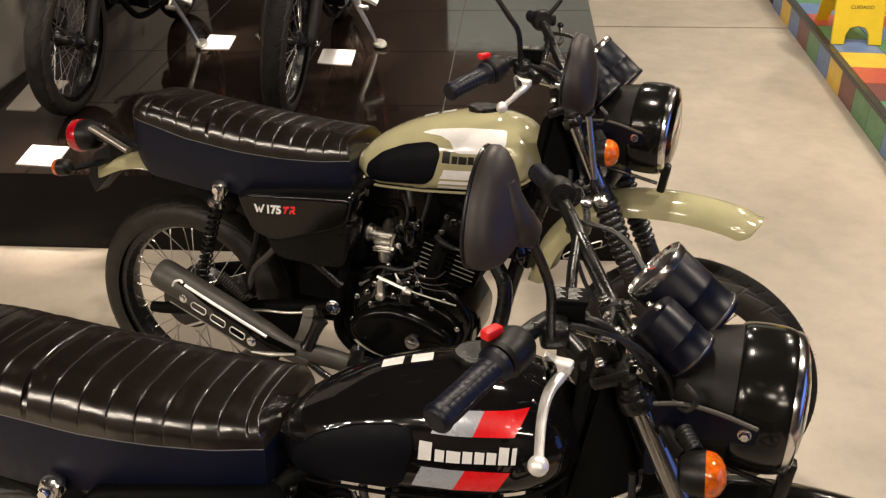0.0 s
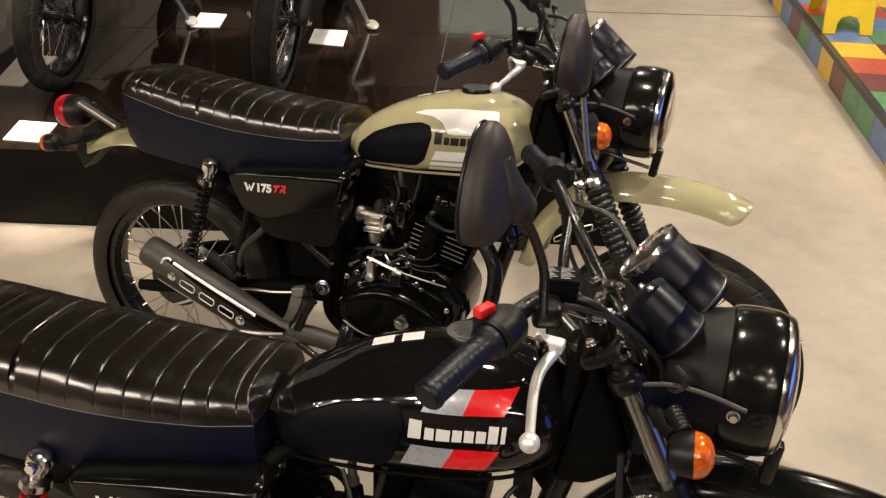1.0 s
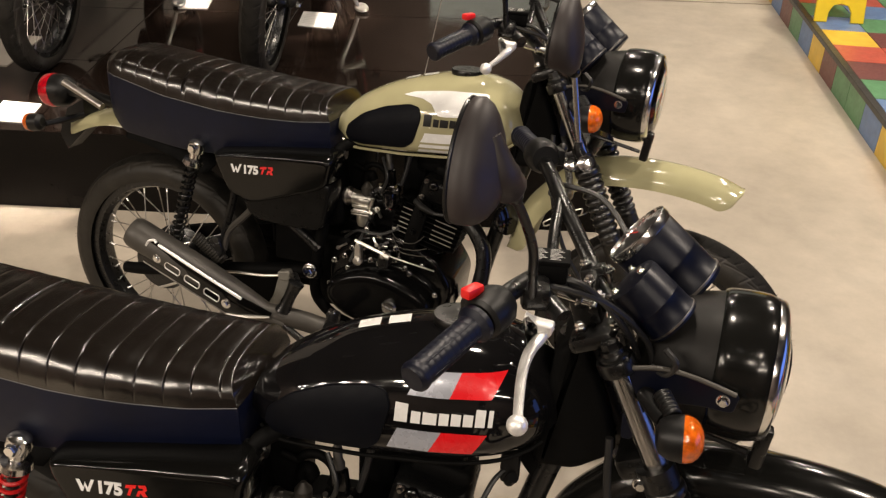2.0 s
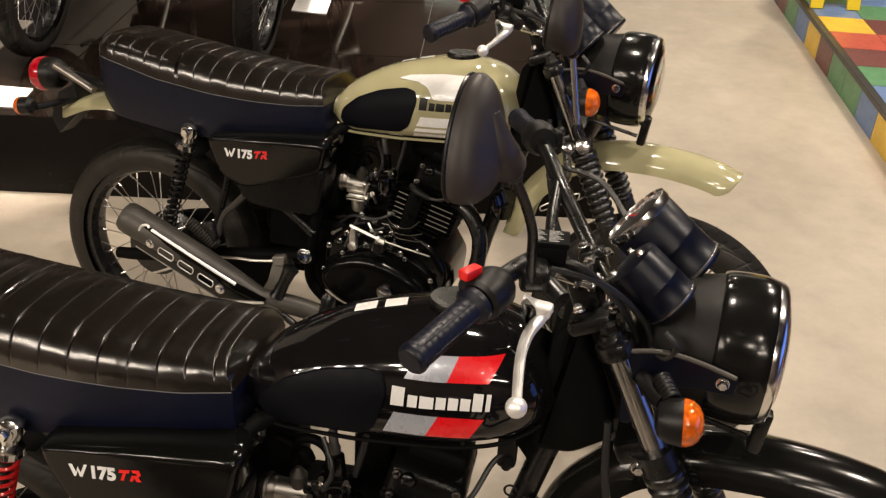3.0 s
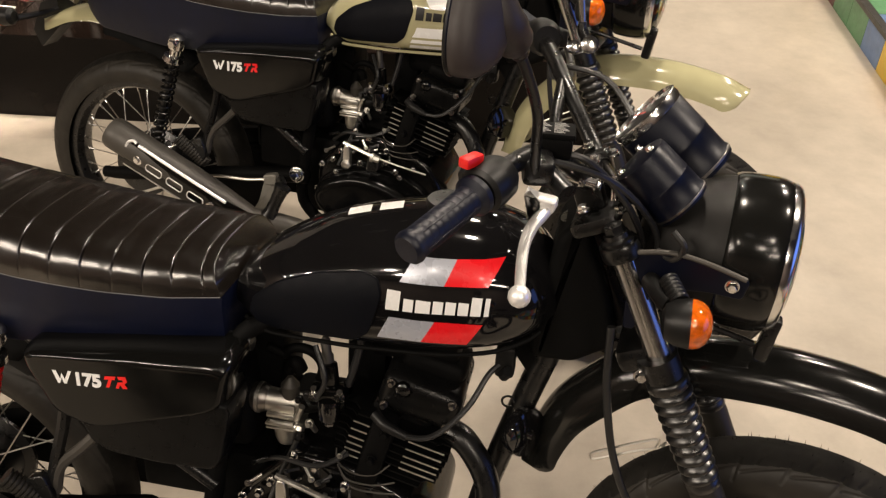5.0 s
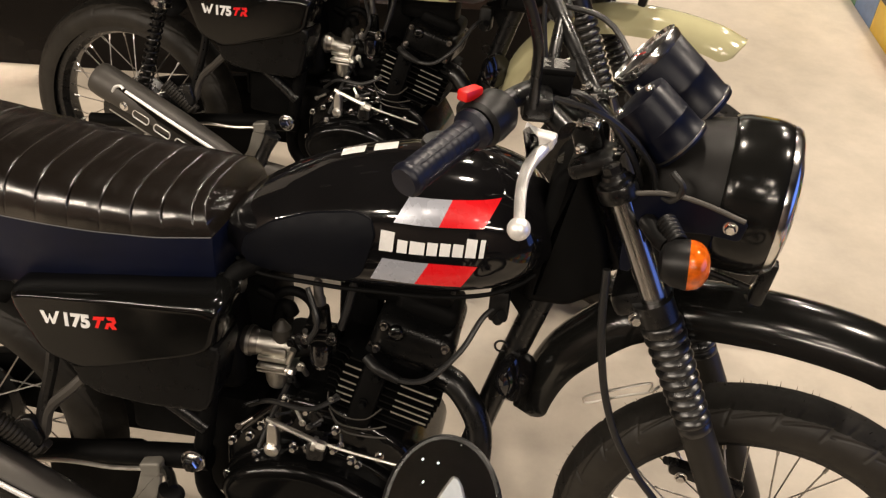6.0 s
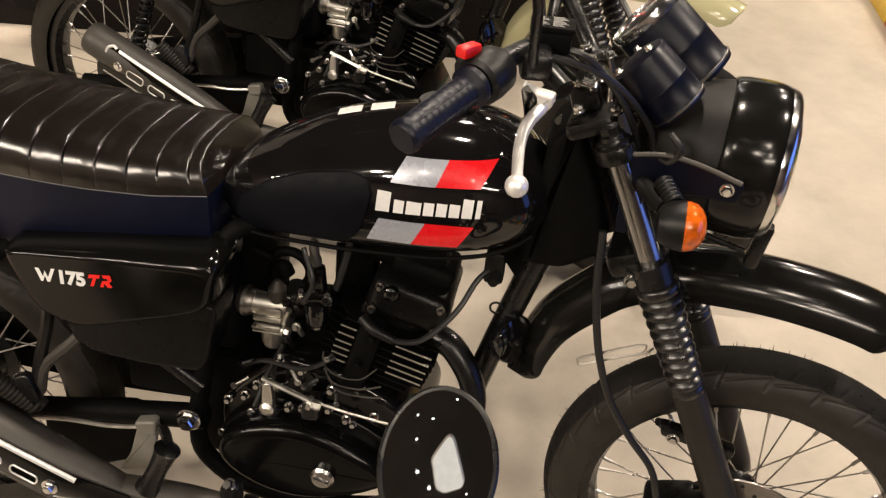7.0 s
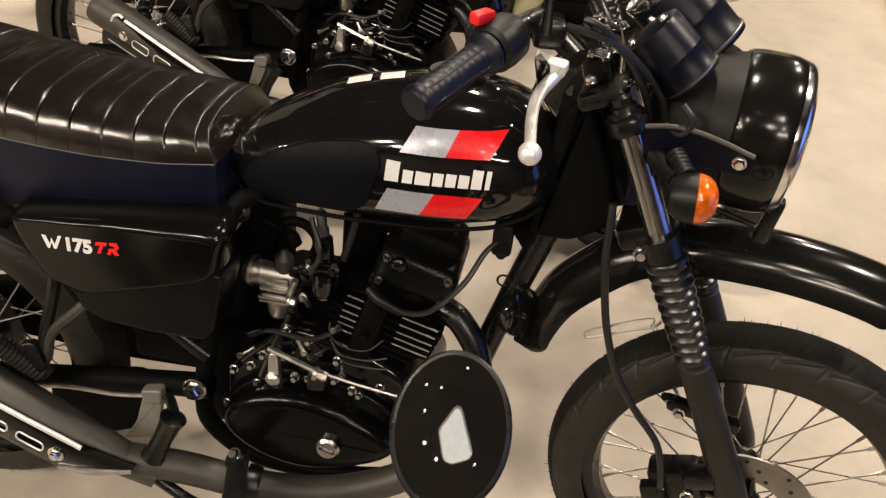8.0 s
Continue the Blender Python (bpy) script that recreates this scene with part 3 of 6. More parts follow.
def mirror(bike, centre, back, up, w, h, stalk, S, rim=None, deep=0.035, bright=False, lobe=0.0):
    """A rear-view mirror: domed shell drawn out towards its stalk, rim, glass. back: where its back looks; up: its long axis."""
    part("mirror_stalk", tube(stalk, 0.0056 if not bright else 0.0046, 10), M_DCHROME if bright else M_SATIN, bike, "straight bright mirror rod" if bright else "bent black mirror stalk", S)
    z = Vector(back).normalized()
    y = (Vector(up) - z * z.dot(Vector(up))).normalized()
    x = y.cross(z)
    m = Matrix(((x.x, y.x, z.x, centre[0]), (x.y, y.y, z.y, centre[1]), (x.z, y.z, z.z, centre[2]), (0, 0, 0, 1)))
    sq = Matrix.Diagonal((w / 2, h / 2, 1, 1))
    prof = [(1.0, -0.012), (1.03, -0.006), (1.03, 0.0), (0.98, deep * 0.28), (0.88, deep * 0.5), (0.70, deep * 0.72), (0.45, deep * 0.9), (0.2, deep * 0.98), (0.03, deep)]
    sh = lathe(prof, sq, 44)
    end = m.inverted() @ Vector(stalk[-1])
    for v in sh.verts:
        if v.co.z > 0:
            k = (v.co.z / deep) ** 1.6 * 0.75
            v.co.x, v.co.y = v.co.x + max(-w / 2, min(w / 2, end.x)) * k, v.co.y + max(-h / 2.4, min(h / 2.4, end.y)) * k
    bmesh.ops.transform(sh, matrix=m, verts=sh.verts)
    root = Vector(centre) + z * deep * 0.55
    if lobe:
        sh = join(sh, tube([root + y * h * 0.22, root + z * deep * 0.2 + (Vector(stalk[-1]) - root) * 0.35, root + z * deep * 0.1 + (Vector(stalk[-1]) - root) * 0.75, Vector(stalk[-1])], [0.008, lobe, lobe * 0.95, 0.009], 16, 6, 0.8))
    sh = part("mirror", sh, M_SHELL, bike, "oval dark grey rear-view mirror", S)
    part("mirror_glass", lathe([(0.975, -0.0134), (0.93, -0.0136), (0.5, -0.0142), (0.02, -0.0143)], m @ sq, 44), M_MIRROR, sh, "silvered mirror glass")
    ring = [m @ Vector((w / 2 * 0.995 * math.cos(a), h / 2 * 0.995 * math.sin(a), -0.012)) for a in np.linspace(0, 2 * math.pi, 49)]
    part("mirror_rim", tube(ring, 0.0024, 8, 1), rim or M_SATIN, sh)
    part("stalk_joint", join(ball(stalk[-1], 0.0095), tube([Vector(stalk[-1]), Vector(stalk[-1]) * 0.9 + Vector(stalk[-2]) * 0.1], 0.0075, 10)), M_SATIN, sh, "", None)
    return sh


def fender(crown, half, drop, name, mat, bike, S=None, label=""):
    """A bent mudguard under a crown line of (x, z) points."""
    line = curve([(x, 0, z) for x, z in crown], 8)
    n = len(line)
    rings = []
    for i, p in enumerate(line):
        t = (line[min(i + 1, n - 1)] - line[max(i - 1, 0)]).normalized()
        nrm = Vector((-t.z, 0, t.x))
        if nrm.z < 0 and abs(t.x) > 0.3:
            nrm = -nrm
        u = i / (n - 1)
        e = min(1, min(u, 1 - u) / 0.07)
        taper = math.sqrt(max(0.0, 1 - (1 - e) ** 2))
        w, d = half * (0.45 + 0.55 * taper), drop * (0.06 + 0.94 * taper)
        ring = []
        for a in np.linspace(-1, 1, 17):
            y, e = w * math.sin(a * 1.45) / math.sin(1.45), d * (1 - math.cos(a * 1.45)) / (1 - math.cos(1.45))
            ring.append(p + Vector((0, y, 0)) - nrm * e)
        for a in np.linspace(1, -1, 17):
            y, e = (w - 0.003) * math.sin(a * 1.45) / math.sin(1.45), d * (1 - math.cos(a * 1.45)) / (1 - math.cos(1.45)) + 0.0028
            if abs(a) == 1:
                e -= 0.0028
            ring.append(p + Vector((0, y, 0)) - nrm * e)
        rings.append(ring)
    return part(name, loft(rings), mat, bike, label, S, sharp=50)


def spring(a, b, r, wire, turns, n=14):
    m = along(a, b)
    length = (Vector(b) - Vector(a)).length
    pts = [m @ Vector((r * math.cos(2 * math.pi * k / n), r * math.sin(2 * math.pi * k / n), length * k / (n * turns))) for k in range(n * turns + 1)]
    return tube(pts, wire, 6, 1)


def letters(text, size, m, depth=0.0006, bold=0.0):
    """Raised lettering in the built-in font, as a bmesh in the x-y plane, placed by m."""
    c = bpy.data.curves.new("text", "FONT")
    c.body, c.size, c.extrude, c.offset = text, size, depth, bold
    ob = bpy.data.objects.new("text", c)
    me = bpy.data.meshes.new_from_object(ob)
    bm = bmesh.new()
    bm.from_mesh(me)
    bpy.data.objects.remove(ob)
    bpy.data.meshes.remove(me)
    bmesh.ops.transform(bm, matrix=m, verts=bm.verts)
    return bm


def bars(shapes, m):
    """Flat plain bars from outlines of (x, y), placed by m."""
    bm = None
    for s in shapes:
        b = bm_from([(x, y, 0.0006) for x, y in s], [tuple(range(len(s)))])
        bm = b if bm is None else join(bm, b)
    bmesh.ops.transform(bm, matrix=m, verts=bm.verts)
    return bm


LEFT_ROD = (Vector((0.9235, 0.215, 1.088)), Vector((0.9055, 0.226, 1.190)))


def build_bike(style, place, lean, steer, label, group="row of motorcycles", seen=("right", "left")):
    """One motorcycle standing on its side stand. x ahead from the rear axle, y to its left, z up."""
    bike = empty("motorcycle", place @ Matrix.Rotation(radians(-lean), 4, "X"))
    tagged(bike, label, "motorcycle", group)
    S = Matrix.Translation(PIVOT) @ Matrix.Rotation(radians(steer), 4, AXIS) @ Matrix.Translation(-PIVOT)
    khaki = style == "khaki"
    paint = M_KHAKI if khaki else M_BLACK

    # wheels
    wheel(bike, R_AXLE, R_RAD, 0.050, 0.088, None, False)
    wheel(bike, F_AXLE, F_RAD - 0.002, 0.045, 0.085, S, True)

    # tank, knee pads, decals, cap
    tank = part("fuel_tank", tank_mesh(), paint, bike, ("glossy khaki teardrop fuel tank" if khaki else "glossy black teardrop fuel tank"), sharp=70)
    lip = [(x, s * (tank_y(x, tank_size(x)[1] + 0.012) + 0.003), tank_size(x)[1] + 0.005) for s in (-1,) for x in np.linspace(0.545, 0.95, 30)]
    part("tank_seam", tube(lip, 0.0032, 8, 1), paint if khaki else M_DULL, tank)
    pad = rounded([(0.556, 0.728), (0.562, 0.750), (0.600, 0.782), (0.655, 0.806), (0.715, 0.820), (0.738, 0.816), (0.745, 0.796), (0.730, 0.740), (0.708, 0.722), (0.600, 0.712), (0.566, 0.713)], 0.22, 3)
    for s in (-1, 1):
        part("knee_pad", decal_poly(pad, 0.0035, s), M_PAD, tank, "dark rubber knee pad")
        edge = [(x, s * (tank_y(x, z) + 0.0012), z) for x, z in pad]
        part("pad_edge", tube(edge + [edge[0]], 0.0014, 6, 1), M_PAD, tank)
    glyphs = [(0.000, 0.018, 0.027), (0.023, 0.036, 0.0175), (0.039, 0.058, 0.0175), (0.061, 0.074, 0.0175), (0.077, 0.090, 0.0175), (0.093, 0.106, 0.0175), (0.109, 0.122, 0.025), (0.126, 0.132, 0.024)]
    lx, lz, tilt = 0.752, 0.779, 0.065
    for s in (-1, 1):
        for a, b, h in glyphs:
            bs = lz + tilt * a
            part("maker_bar", decal([(lx + a, bs), (lx + b, bs + tilt * (b - a)), (lx + b + h * 0.04, bs + h), (lx + a + h * 0.04, bs + h)], 0.0016, 3, 3, s),
                 M_INK if khaki else M_WHITE, tank, "plain bar of the maker's mark")
        if khaki:
            part("tank_stripe", decal_poly(rounded([(0.692, 0.836), (0.720, 0.846), (0.80, 0.858), (0.888, 0.860), (0.893, 0.835), (0.886, 0.812), (0.784, 0.804), (0.766, 0.828), (0.74, 0.836)], 0.18), 0.0012, s), M_WHITE, tank, "white tank panel")
            for k in range(4):
                z0, z1 = 0.764 - 0.0135 * k, 0.764 - 0.0135 * k - (0.0085 if k else 0.014)
                part("tank_stripe", decal([(0.757 - 0.005 * k, z0), (0.86 - 0.005 * k, z0 + 0.008), (0.857 - 0.005 * k, z1 + 0.008), (0.752 - 0.005 * k, z1)], 0.0012, 10, 2, s), M_WHITE, tank, "white tank stripe")
        else:
            for name, mat, q in (("upper grey", M_GREY, [(0.7675, 0.817), (0.825, 0.820), (0.837, 0.851), (0.783, 0.848)]),
                                 ("upper red", M_RED, [(0.825, 0.820), (0.880, 0.824), (0.896, 0.856), (0.837, 0.851)]),
                                 ("lower grey", M_GREY, [(0.742, 0.735), (0.800, 0.738), (0.817, 0.772), (0.757, 0.769)]),
                                 ("lower red", M_RED, [(0.800, 0.738), (0.859, 0.741), (0.878, 0.775), (0.817, 0.772)])):
                part("tank_stripe", decal(q, 0.0011, 10, 6, s), mat, tank, name.split()[1] + " slanted tank stripe")
    for k in range(2):
        x0 = 0.668 + 0.044 * k
        quad = [(x0, 0.016), (x0 + 0.032, 0.016), (x0 + 0.036, -0.012), (x0 + 0.004, -0.012)]
        verts = []
        for x, y in [(quad[0][0] + (quad[1][0] - quad[0][0]) * i / 4 + 0.004 * j / 3, 0.016 - 0.028 * j / 3) for j in range(4) for i in range(5)]:
            zt, zb, w, zm = tank_size(x)
            verts.append((x, y, zm + (zt - zm) * (1 - (abs(y) / w) ** 2.3) ** (1 / 2.3) + 0.0012))
        part("tank_mark", bm_from(verts, [(j * 5 + i, j * 5 + i + 1, j * 5 + i + 6, j * 5 + i + 5) for j in range(3) for i in range(4)]), M_WHITE, tank, "white mark on the tank top")
    part("fuel_cap", lathe([(0.036, -0.012), (0.037, 0.002), (0.038, 0.007), (0.036, 0.011), (0.012, 0.013), (0.01, 0.0125)], pose(0.815, 0, 0.882), 32), M_SATIN, bike, "flat black fuel cap")

    # seat
    ribbed_seat(bike)

    # side covers with their badge
    up = rounded([(0.252, 0.638), (0.250, 0.656), (0.262, 0.664), (0.40, 0.681), (0.546, 0.694), (0.561, 0.685), (0.547, 0.608), (0.349, 0.541), (0.288, 0.562)], 0.22)
    lo = rounded([(0.325, 0.562), (0.349, 0.557), (0.556, 0.630), (0.532, 0.506), (0.44, 0.503), (0.37, 0.508), (0.342, 0.522)], 0.2)
    for s in (-1, 1):
        mx, mz = 0.425, 0.645
        arc = [(0.09, 0.0)] + [(0.128 + 0.038 * math.sin(a), 0.024 * (1 - math.cos(a))) for a in np.linspace(0, math.pi / 2, 11)] + [(0.166, 0.028)]
        rings = [[(mx + (x - mx) * (1 - d * 4.4), s * y, mz + (z - mz) * (1 - d * (18 if z > mz else 6.2))) for x, z in up] for y, d in arc]
        cover = part("side_cover", loft(rings), M_COVER, bike, "glossy black side cover", sharp=50)
        part("cover_lower", plate(lo, s * 0.09, s * 0.160, 0.006, 3), M_HEAD, cover)
    for s in (-1,):
        m = Matrix(((1, 0, 0, 0.303), (0, 0, -1, -0.1664), (0.06, 1, 0, 0.621), (0, 0, 0, 1)))
        part("badge_bar", bars([[(0, 0.019), (0.006, 0.019), (0.011, 0.006), (0.014, 0.016), (0.018, 0.006), (0.024, 0.020), (0.029, 0.020), (0.020, -0.001), (0.016, -0.001), (0.0135, 0.008), (0.010, -0.001), (0.007, -0.001)]], m), M_WHITE, cover)
        part("badge_number", letters("175", 0.0275, m @ pose(0.0305, -0.001, 0), 0.0006, 0.0013), M_WHITE, cover, "white raised model number")
        part("badge_bar", bars([[(0.078, 0.018), (0.094, 0.019), (0.092, 0.013), (0.088, 0.013), (0.083, 0), (0.078, 0), (0.083, 0.013), (0.076, 0.012)],
                                [(0.092, 0), (0.097, 0), (0.099, 0.006), (0.103, 0), (0.110, 0.001), (0.106, 0.008), (0.110, 0.012), (0.108, 0.020), (0.096, 0.019), (0.098, 0.014), (0.103, 0.014), (0.104, 0.011), (0.096, 0.010)]], m), M_RED if khaki else M_SWITCH, cover)

    # frame
    for s in (-1, 1):
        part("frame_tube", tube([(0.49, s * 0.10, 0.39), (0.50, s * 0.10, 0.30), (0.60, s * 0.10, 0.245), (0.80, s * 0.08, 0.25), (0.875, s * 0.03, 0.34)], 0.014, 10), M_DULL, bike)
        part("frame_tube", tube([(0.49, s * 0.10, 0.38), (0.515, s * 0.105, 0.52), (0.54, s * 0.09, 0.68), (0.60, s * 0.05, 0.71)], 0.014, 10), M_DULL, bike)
        part("frame_tube", tube([(0.56, s * 0.085, 0.68), (0.30, s * 0.09, 0.672), (0.0, s * 0.085, 0.69), (-0.06, s * 0.06, 0.70)], 0.013, 10), M_SATIN, bike)
        part("frame_tube", tube([(0.505, s * 0.11, 0.44), (0.36, s * 0.115, 0.55), (0.23, s * 0.10, 0.645)], 0.012, 10), M_SATIN, bike)
        part("swingarm", tube([(0.505, s * 0.105, 0.378), (0.35, s * 0.105, 0.355), (0.02, s * 0.095, 0.290), (-0.06, s * 0.095, 0.280)], [0.020, 0.018, 0.017, 0.015], 10), M_DULL, bike)
        part("pivot_bolt", join(hexbolt((0.487, s * 0.124, 0.384), (0, s, 0), 0.0125, 0.016), lathe([(0.019, 0), (0.019, 0.004), (0.016, 0.006)], along((0.487, s * 0.122, 0.384), (0.487, s * 0.2, 0.384)), 18)), M_CHROME, bike)
        part("peg_hanger", tube([(0.302, s * 0.142, 0.585), (0.295, s * 0.148, 0.535), (0.272, s * 0.15, 0.455), (0.262, s * 0.15, 0.40)], 0.0095, 8), M_SATIN, bike)
        part("peg_hanger", tube([(0.352, s * 0.145, 0.535), (0.325, s * 0.15, 0.505), (0.283, s * 0.15, 0.460), (0.268, s * 0.15, 0.41)], 0.0085, 8), M_EXHAUST, bike)
        part("passenger_peg", join(lathe([v for k in range(12) for v in ((0.0125, 0.007 * k), (0.0155, 0.007 * k + 0.0012), (0.0155, 0.007 * k + 0.0048), (0.0125, 0.007 * k + 0.006))], along((0.262, s * 0.155, 0.385), (0.195, s * 0.175, 0.450)), 14), block(0.022, 0.016, 0.024, pose(0.262, s * 0.152, 0.388, 0, 40, 0), 0.004)), M_RUBBER, bike, "ribbed folded passenger peg")
    part("frame_spine", tube([(0.60, 0, 0.72), (0.80, 0, 0.735), (0.985, 0, 0.79)], 0.022, 12), M_SATIN, bike)
    part("down_tube", tube([(1.0, 0, 0.79), (0.955, 0, 0.66), (0.90, 0, 0.46), (0.872, 0, 0.32)], 0.019, 12), M_SATIN, bike)
    part("head_gusset", plate([(0.90, 0.70), (0.99, 0.74), (0.975, 0.68), (0.945, 0.64)], -0.012, 0.012, 0.003), M_DULL, bike)
    # added dark mass in place of the frame head and its cables
    part("head_filler", plate(rounded([(0.935, 0.700), (0.995, 0.700), (1.050, 0.735), (1.035, 0.800), (0.985, 0.915), (0.955, 0.880), (0.945, 0.80)], 0.2), 0.055, -0.055, 0.012), M_DULL, bike, "dark filler block at the steering head")
    part("steering_head", lathe([(0.03, 0), (0.026, 0.01), (0.026, 0.15), (0.03, 0.16)], along((1.052, 0, 0.755), (0.97, 0, 0.925)), 24), M_SATIN, bike)
    part("horn", join(lathe([(0.012, 0), (0.034, 0.004), (0.038, 0.014), (0.036, 0.022), (0.02, 0.027), (0.004, 0.028)], along((0.93, -0.02, 0.56), (0.965, -0.045, 0.565)), 24), lathe([(0.010, 0.02), (0.006, 0.034)], along((0.93, -0.02, 0.56), (0.965, -0.045, 0.565)), 12)), M_BLACK, bike, "round black horn")
    for p in ((0.915, -0.02, 0.605), (0.882, -0.02, 0.49)):
        ring = [Vector(p) + Vector((0.009 * math.cos(a), -0.004, 0.009 * math.sin(a))) for a in np.linspace(0, 5.4, 14)]
        part("cable_clip", tube(ring, 0.0018, 6, 1), M_SATIN, bike)

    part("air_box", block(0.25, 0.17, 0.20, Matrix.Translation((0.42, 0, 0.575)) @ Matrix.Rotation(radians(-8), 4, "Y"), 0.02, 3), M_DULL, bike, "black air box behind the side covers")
    # added dark block that closes the view under the air box
    part("tray_filler", block(0.15, 0.15, 0.15, pose(0.435, 0.01, 0.445), 0.012), M_DULL, bike)
    # added dark blocks behind the carburettor and in the tank's shade
    part("gap_filler", join(block(0.14, 0.10, 0.11, pose(0.650, 0.02, 0.488), 0.012), block(0.062, 0.05, 0.13, pose(0.699, 0.03, 0.610), 0.012), block(0.13, 0.05, 0.06, pose(0.775, 0.0, 0.675), 0.012)), M_DULL, bike)
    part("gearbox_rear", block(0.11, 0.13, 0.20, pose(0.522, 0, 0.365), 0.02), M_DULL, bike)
    # added dark block that hides the floor beside the air box
    part("intake_filler", block(0.075, 0.09, 0.17, pose(0.548, 0.02, 0.595), 0.015), M_DULL, bike)
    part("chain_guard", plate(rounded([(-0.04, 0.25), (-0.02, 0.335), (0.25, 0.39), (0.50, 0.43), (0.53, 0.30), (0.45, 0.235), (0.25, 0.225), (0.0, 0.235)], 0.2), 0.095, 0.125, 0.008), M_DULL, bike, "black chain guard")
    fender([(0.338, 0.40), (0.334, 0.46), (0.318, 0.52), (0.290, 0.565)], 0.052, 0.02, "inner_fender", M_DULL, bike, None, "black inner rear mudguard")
    part("left_cover", plate(rounded([(0.53, 0.33), (0.57, 0.43), (0.66, 0.45), (0.79, 0.43), (0.83, 0.36), (0.80, 0.28), (0.62, 0.27)], 0.25), 0.08, 0.13, 0.015), M_ENGINE, bike)

    # engine
    case = rounded([(0.520, 0.40), (0.557, 0.446), (0.609, 0.500), (0.708, 0.490), (0.793, 0.448), (0.835, 0.385), (0.825, 0.30), (0.72, 0.262), (0.58, 0.262), (0.520, 0.30)], 0.25)
    eng = part("engine", plate(case, 0.10, -0.085, 0.012), M_ENGINE, bike, "black enamelled single-cylinder engine")
    ang = np.linspace(0, 2 * math.pi, 30, endpoint=False)
    clutch = [(0.662 + 0.120 * math.cos(a) * (1 + 0.12 * math.cos(2 * a)), 0.340 + 0.070 * math.sin(a) * (1 - 0.15 * math.cos(a))) for a in ang]
    part("clutch_cover", plate(clutch, -0.08, -0.135, 0.020, 6), M_GLOSSY, eng, "domed glossy black clutch cover", sharp=70)
    part("cover_rim", plate([(0.668 + 0.128 * math.cos(a) * (1 + 0.12 * math.cos(2 * a)), 0.346 + 0.084 * math.sin(a)) for a in ang], -0.08, -0.100, 0.005), M_GLOSSY, eng)
    part("filler_cap", lathe([(0.019, 0), (0.019, 0.012), (0.015, 0.016), (0.004, 0.017)], along((0.699, -0.130, 0.334), (0.699, -0.16, 0.334)), 20), M_DCHROME, eng, "bright oil filler cap")
    part("cap_slot", block(0.024, 0.006, 0.006, pose(0.699, -0.148, 0.334, 0, 20, 0), 0.0015), M_DCHROME, eng)
    for a in np.linspace(0.3, 2 * math.pi + 0.3, 9, endpoint=False):
        x, z = 0.668 + 0.125 * math.cos(a) * (1 + 0.12 * math.cos(2 * a)), 0.346 + 0.079 * math.sin(a)
        part("bolt", hexbolt((x, -0.099, z), (0, -1, 0), 0.0048, 0.008), M_CHROME, eng)
    up_d = Vector((0.25, 0, 0.968)).normalized()
    base = Vector((0.738, 0, 0.455))
    tiltm = Matrix.Translation(base) @ up_d.to_track_quat("Z", "Y").to_matrix().to_4x4() @ Matrix.Rotation(radians(-90), 4, "Z")
    if (tiltm.to_3x3() @ Vector((1, 0, 0))).x < 0:
        tiltm = tiltm @ Matrix.Rotation(math.pi, 4, "Z")
    part("cylinder", block(0.095, 0.11, 0.16, tiltm @ pose(0, 0, 0.06), 0.012), M_ENGINE, eng)
    for k in range(8):
        h = 0.030 + 0.0125 * k
        wx, wy = 0.168 - 0.002 * abs(k - 4), 0.168 - 0.003 * abs(k - 4)
        f = block(wx, wy, 0.0030, None, 0)
        bmesh.ops.bevel(f, geom=[e for e in f.edges if abs((e.verts[0].co - e.verts[1].co).z) > 0.002], offset=0.022, segments=3, affect="EDGES")
        bmesh.ops.transform(f, matrix=tiltm @ pose(0, 0, h), verts=f.verts)
        fin = part("cooling_fin", f, M_DULL, eng)
        for sx, first_k, last_k, lx in ((-0.050, 1, 6, 0.024), (0.048, 2, 6, 0.054)):
            if not first_k <= k <= last_k:
                continue
            part("fin_edge", block(lx, 0.0012, 0.0024, tiltm @ pose(sx, -wy / 2 - 0.0004, h), 0), M_ALU, fin, "bare machined fin edge")
    for pts in ([(0.680, -0.082, 0.520), (0.684, -0.088, 0.500), (0.708, -0.090, 0.486), (0.739, -0.090, 0.489), (0.760, -0.084, 0.507)],
                [(0.682, -0.084, 0.492), (0.700, -0.090, 0.472), (0.738, -0.090, 0.470), (0.768, -0.086, 0.478)],
                [(0.688, -0.084, 0.476), (0.706, -0.090, 0.460), (0.740, -0.090, 0.457), (0.770, -0.088, 0.459)]):
        part("cooling_fin", tube(pts, 0.0014, 6), M_EXHAUST, eng, "curved lower fin edge")
    part("cylinder_boss", join(block(0.036, 0.03, 0.125, tiltm @ pose(-0.018, -0.076, 0.07), 0.008), hexbolt(tiltm @ Vector((-0.014, -0.091, 0.112)), (0, -1, 0), 0.006, 0.010), hexbolt(tiltm @ Vector((-0.020, -0.091, 0.060)), (0, -1, 0), 0.006, 0.010)), M_DULL, eng)
    head = block(0.118, 0.135, 0.062, tiltm @ pose(0.016, 0, 0.160), 0.016, 3)
    part("cylinder_head", head, M_HEAD, eng)
    part("rocker_cover", block(0.096, 0.080, 0.034, tiltm @ pose(0.018, 0.008, 0.200), 0.014, 3), M_DULL, eng)
    for dx, dz in ((-0.030, 0.182), (0.060, 0.182), (-0.030, 0.142), (0.063, 0.142)):
        part("bolt", hexbolt(tiltm @ Vector((dx, -0.069, dz)), tiltm.to_3x3() @ Vector((0, -1, 0)), 0.0045, 0.010), M_DISC, eng)
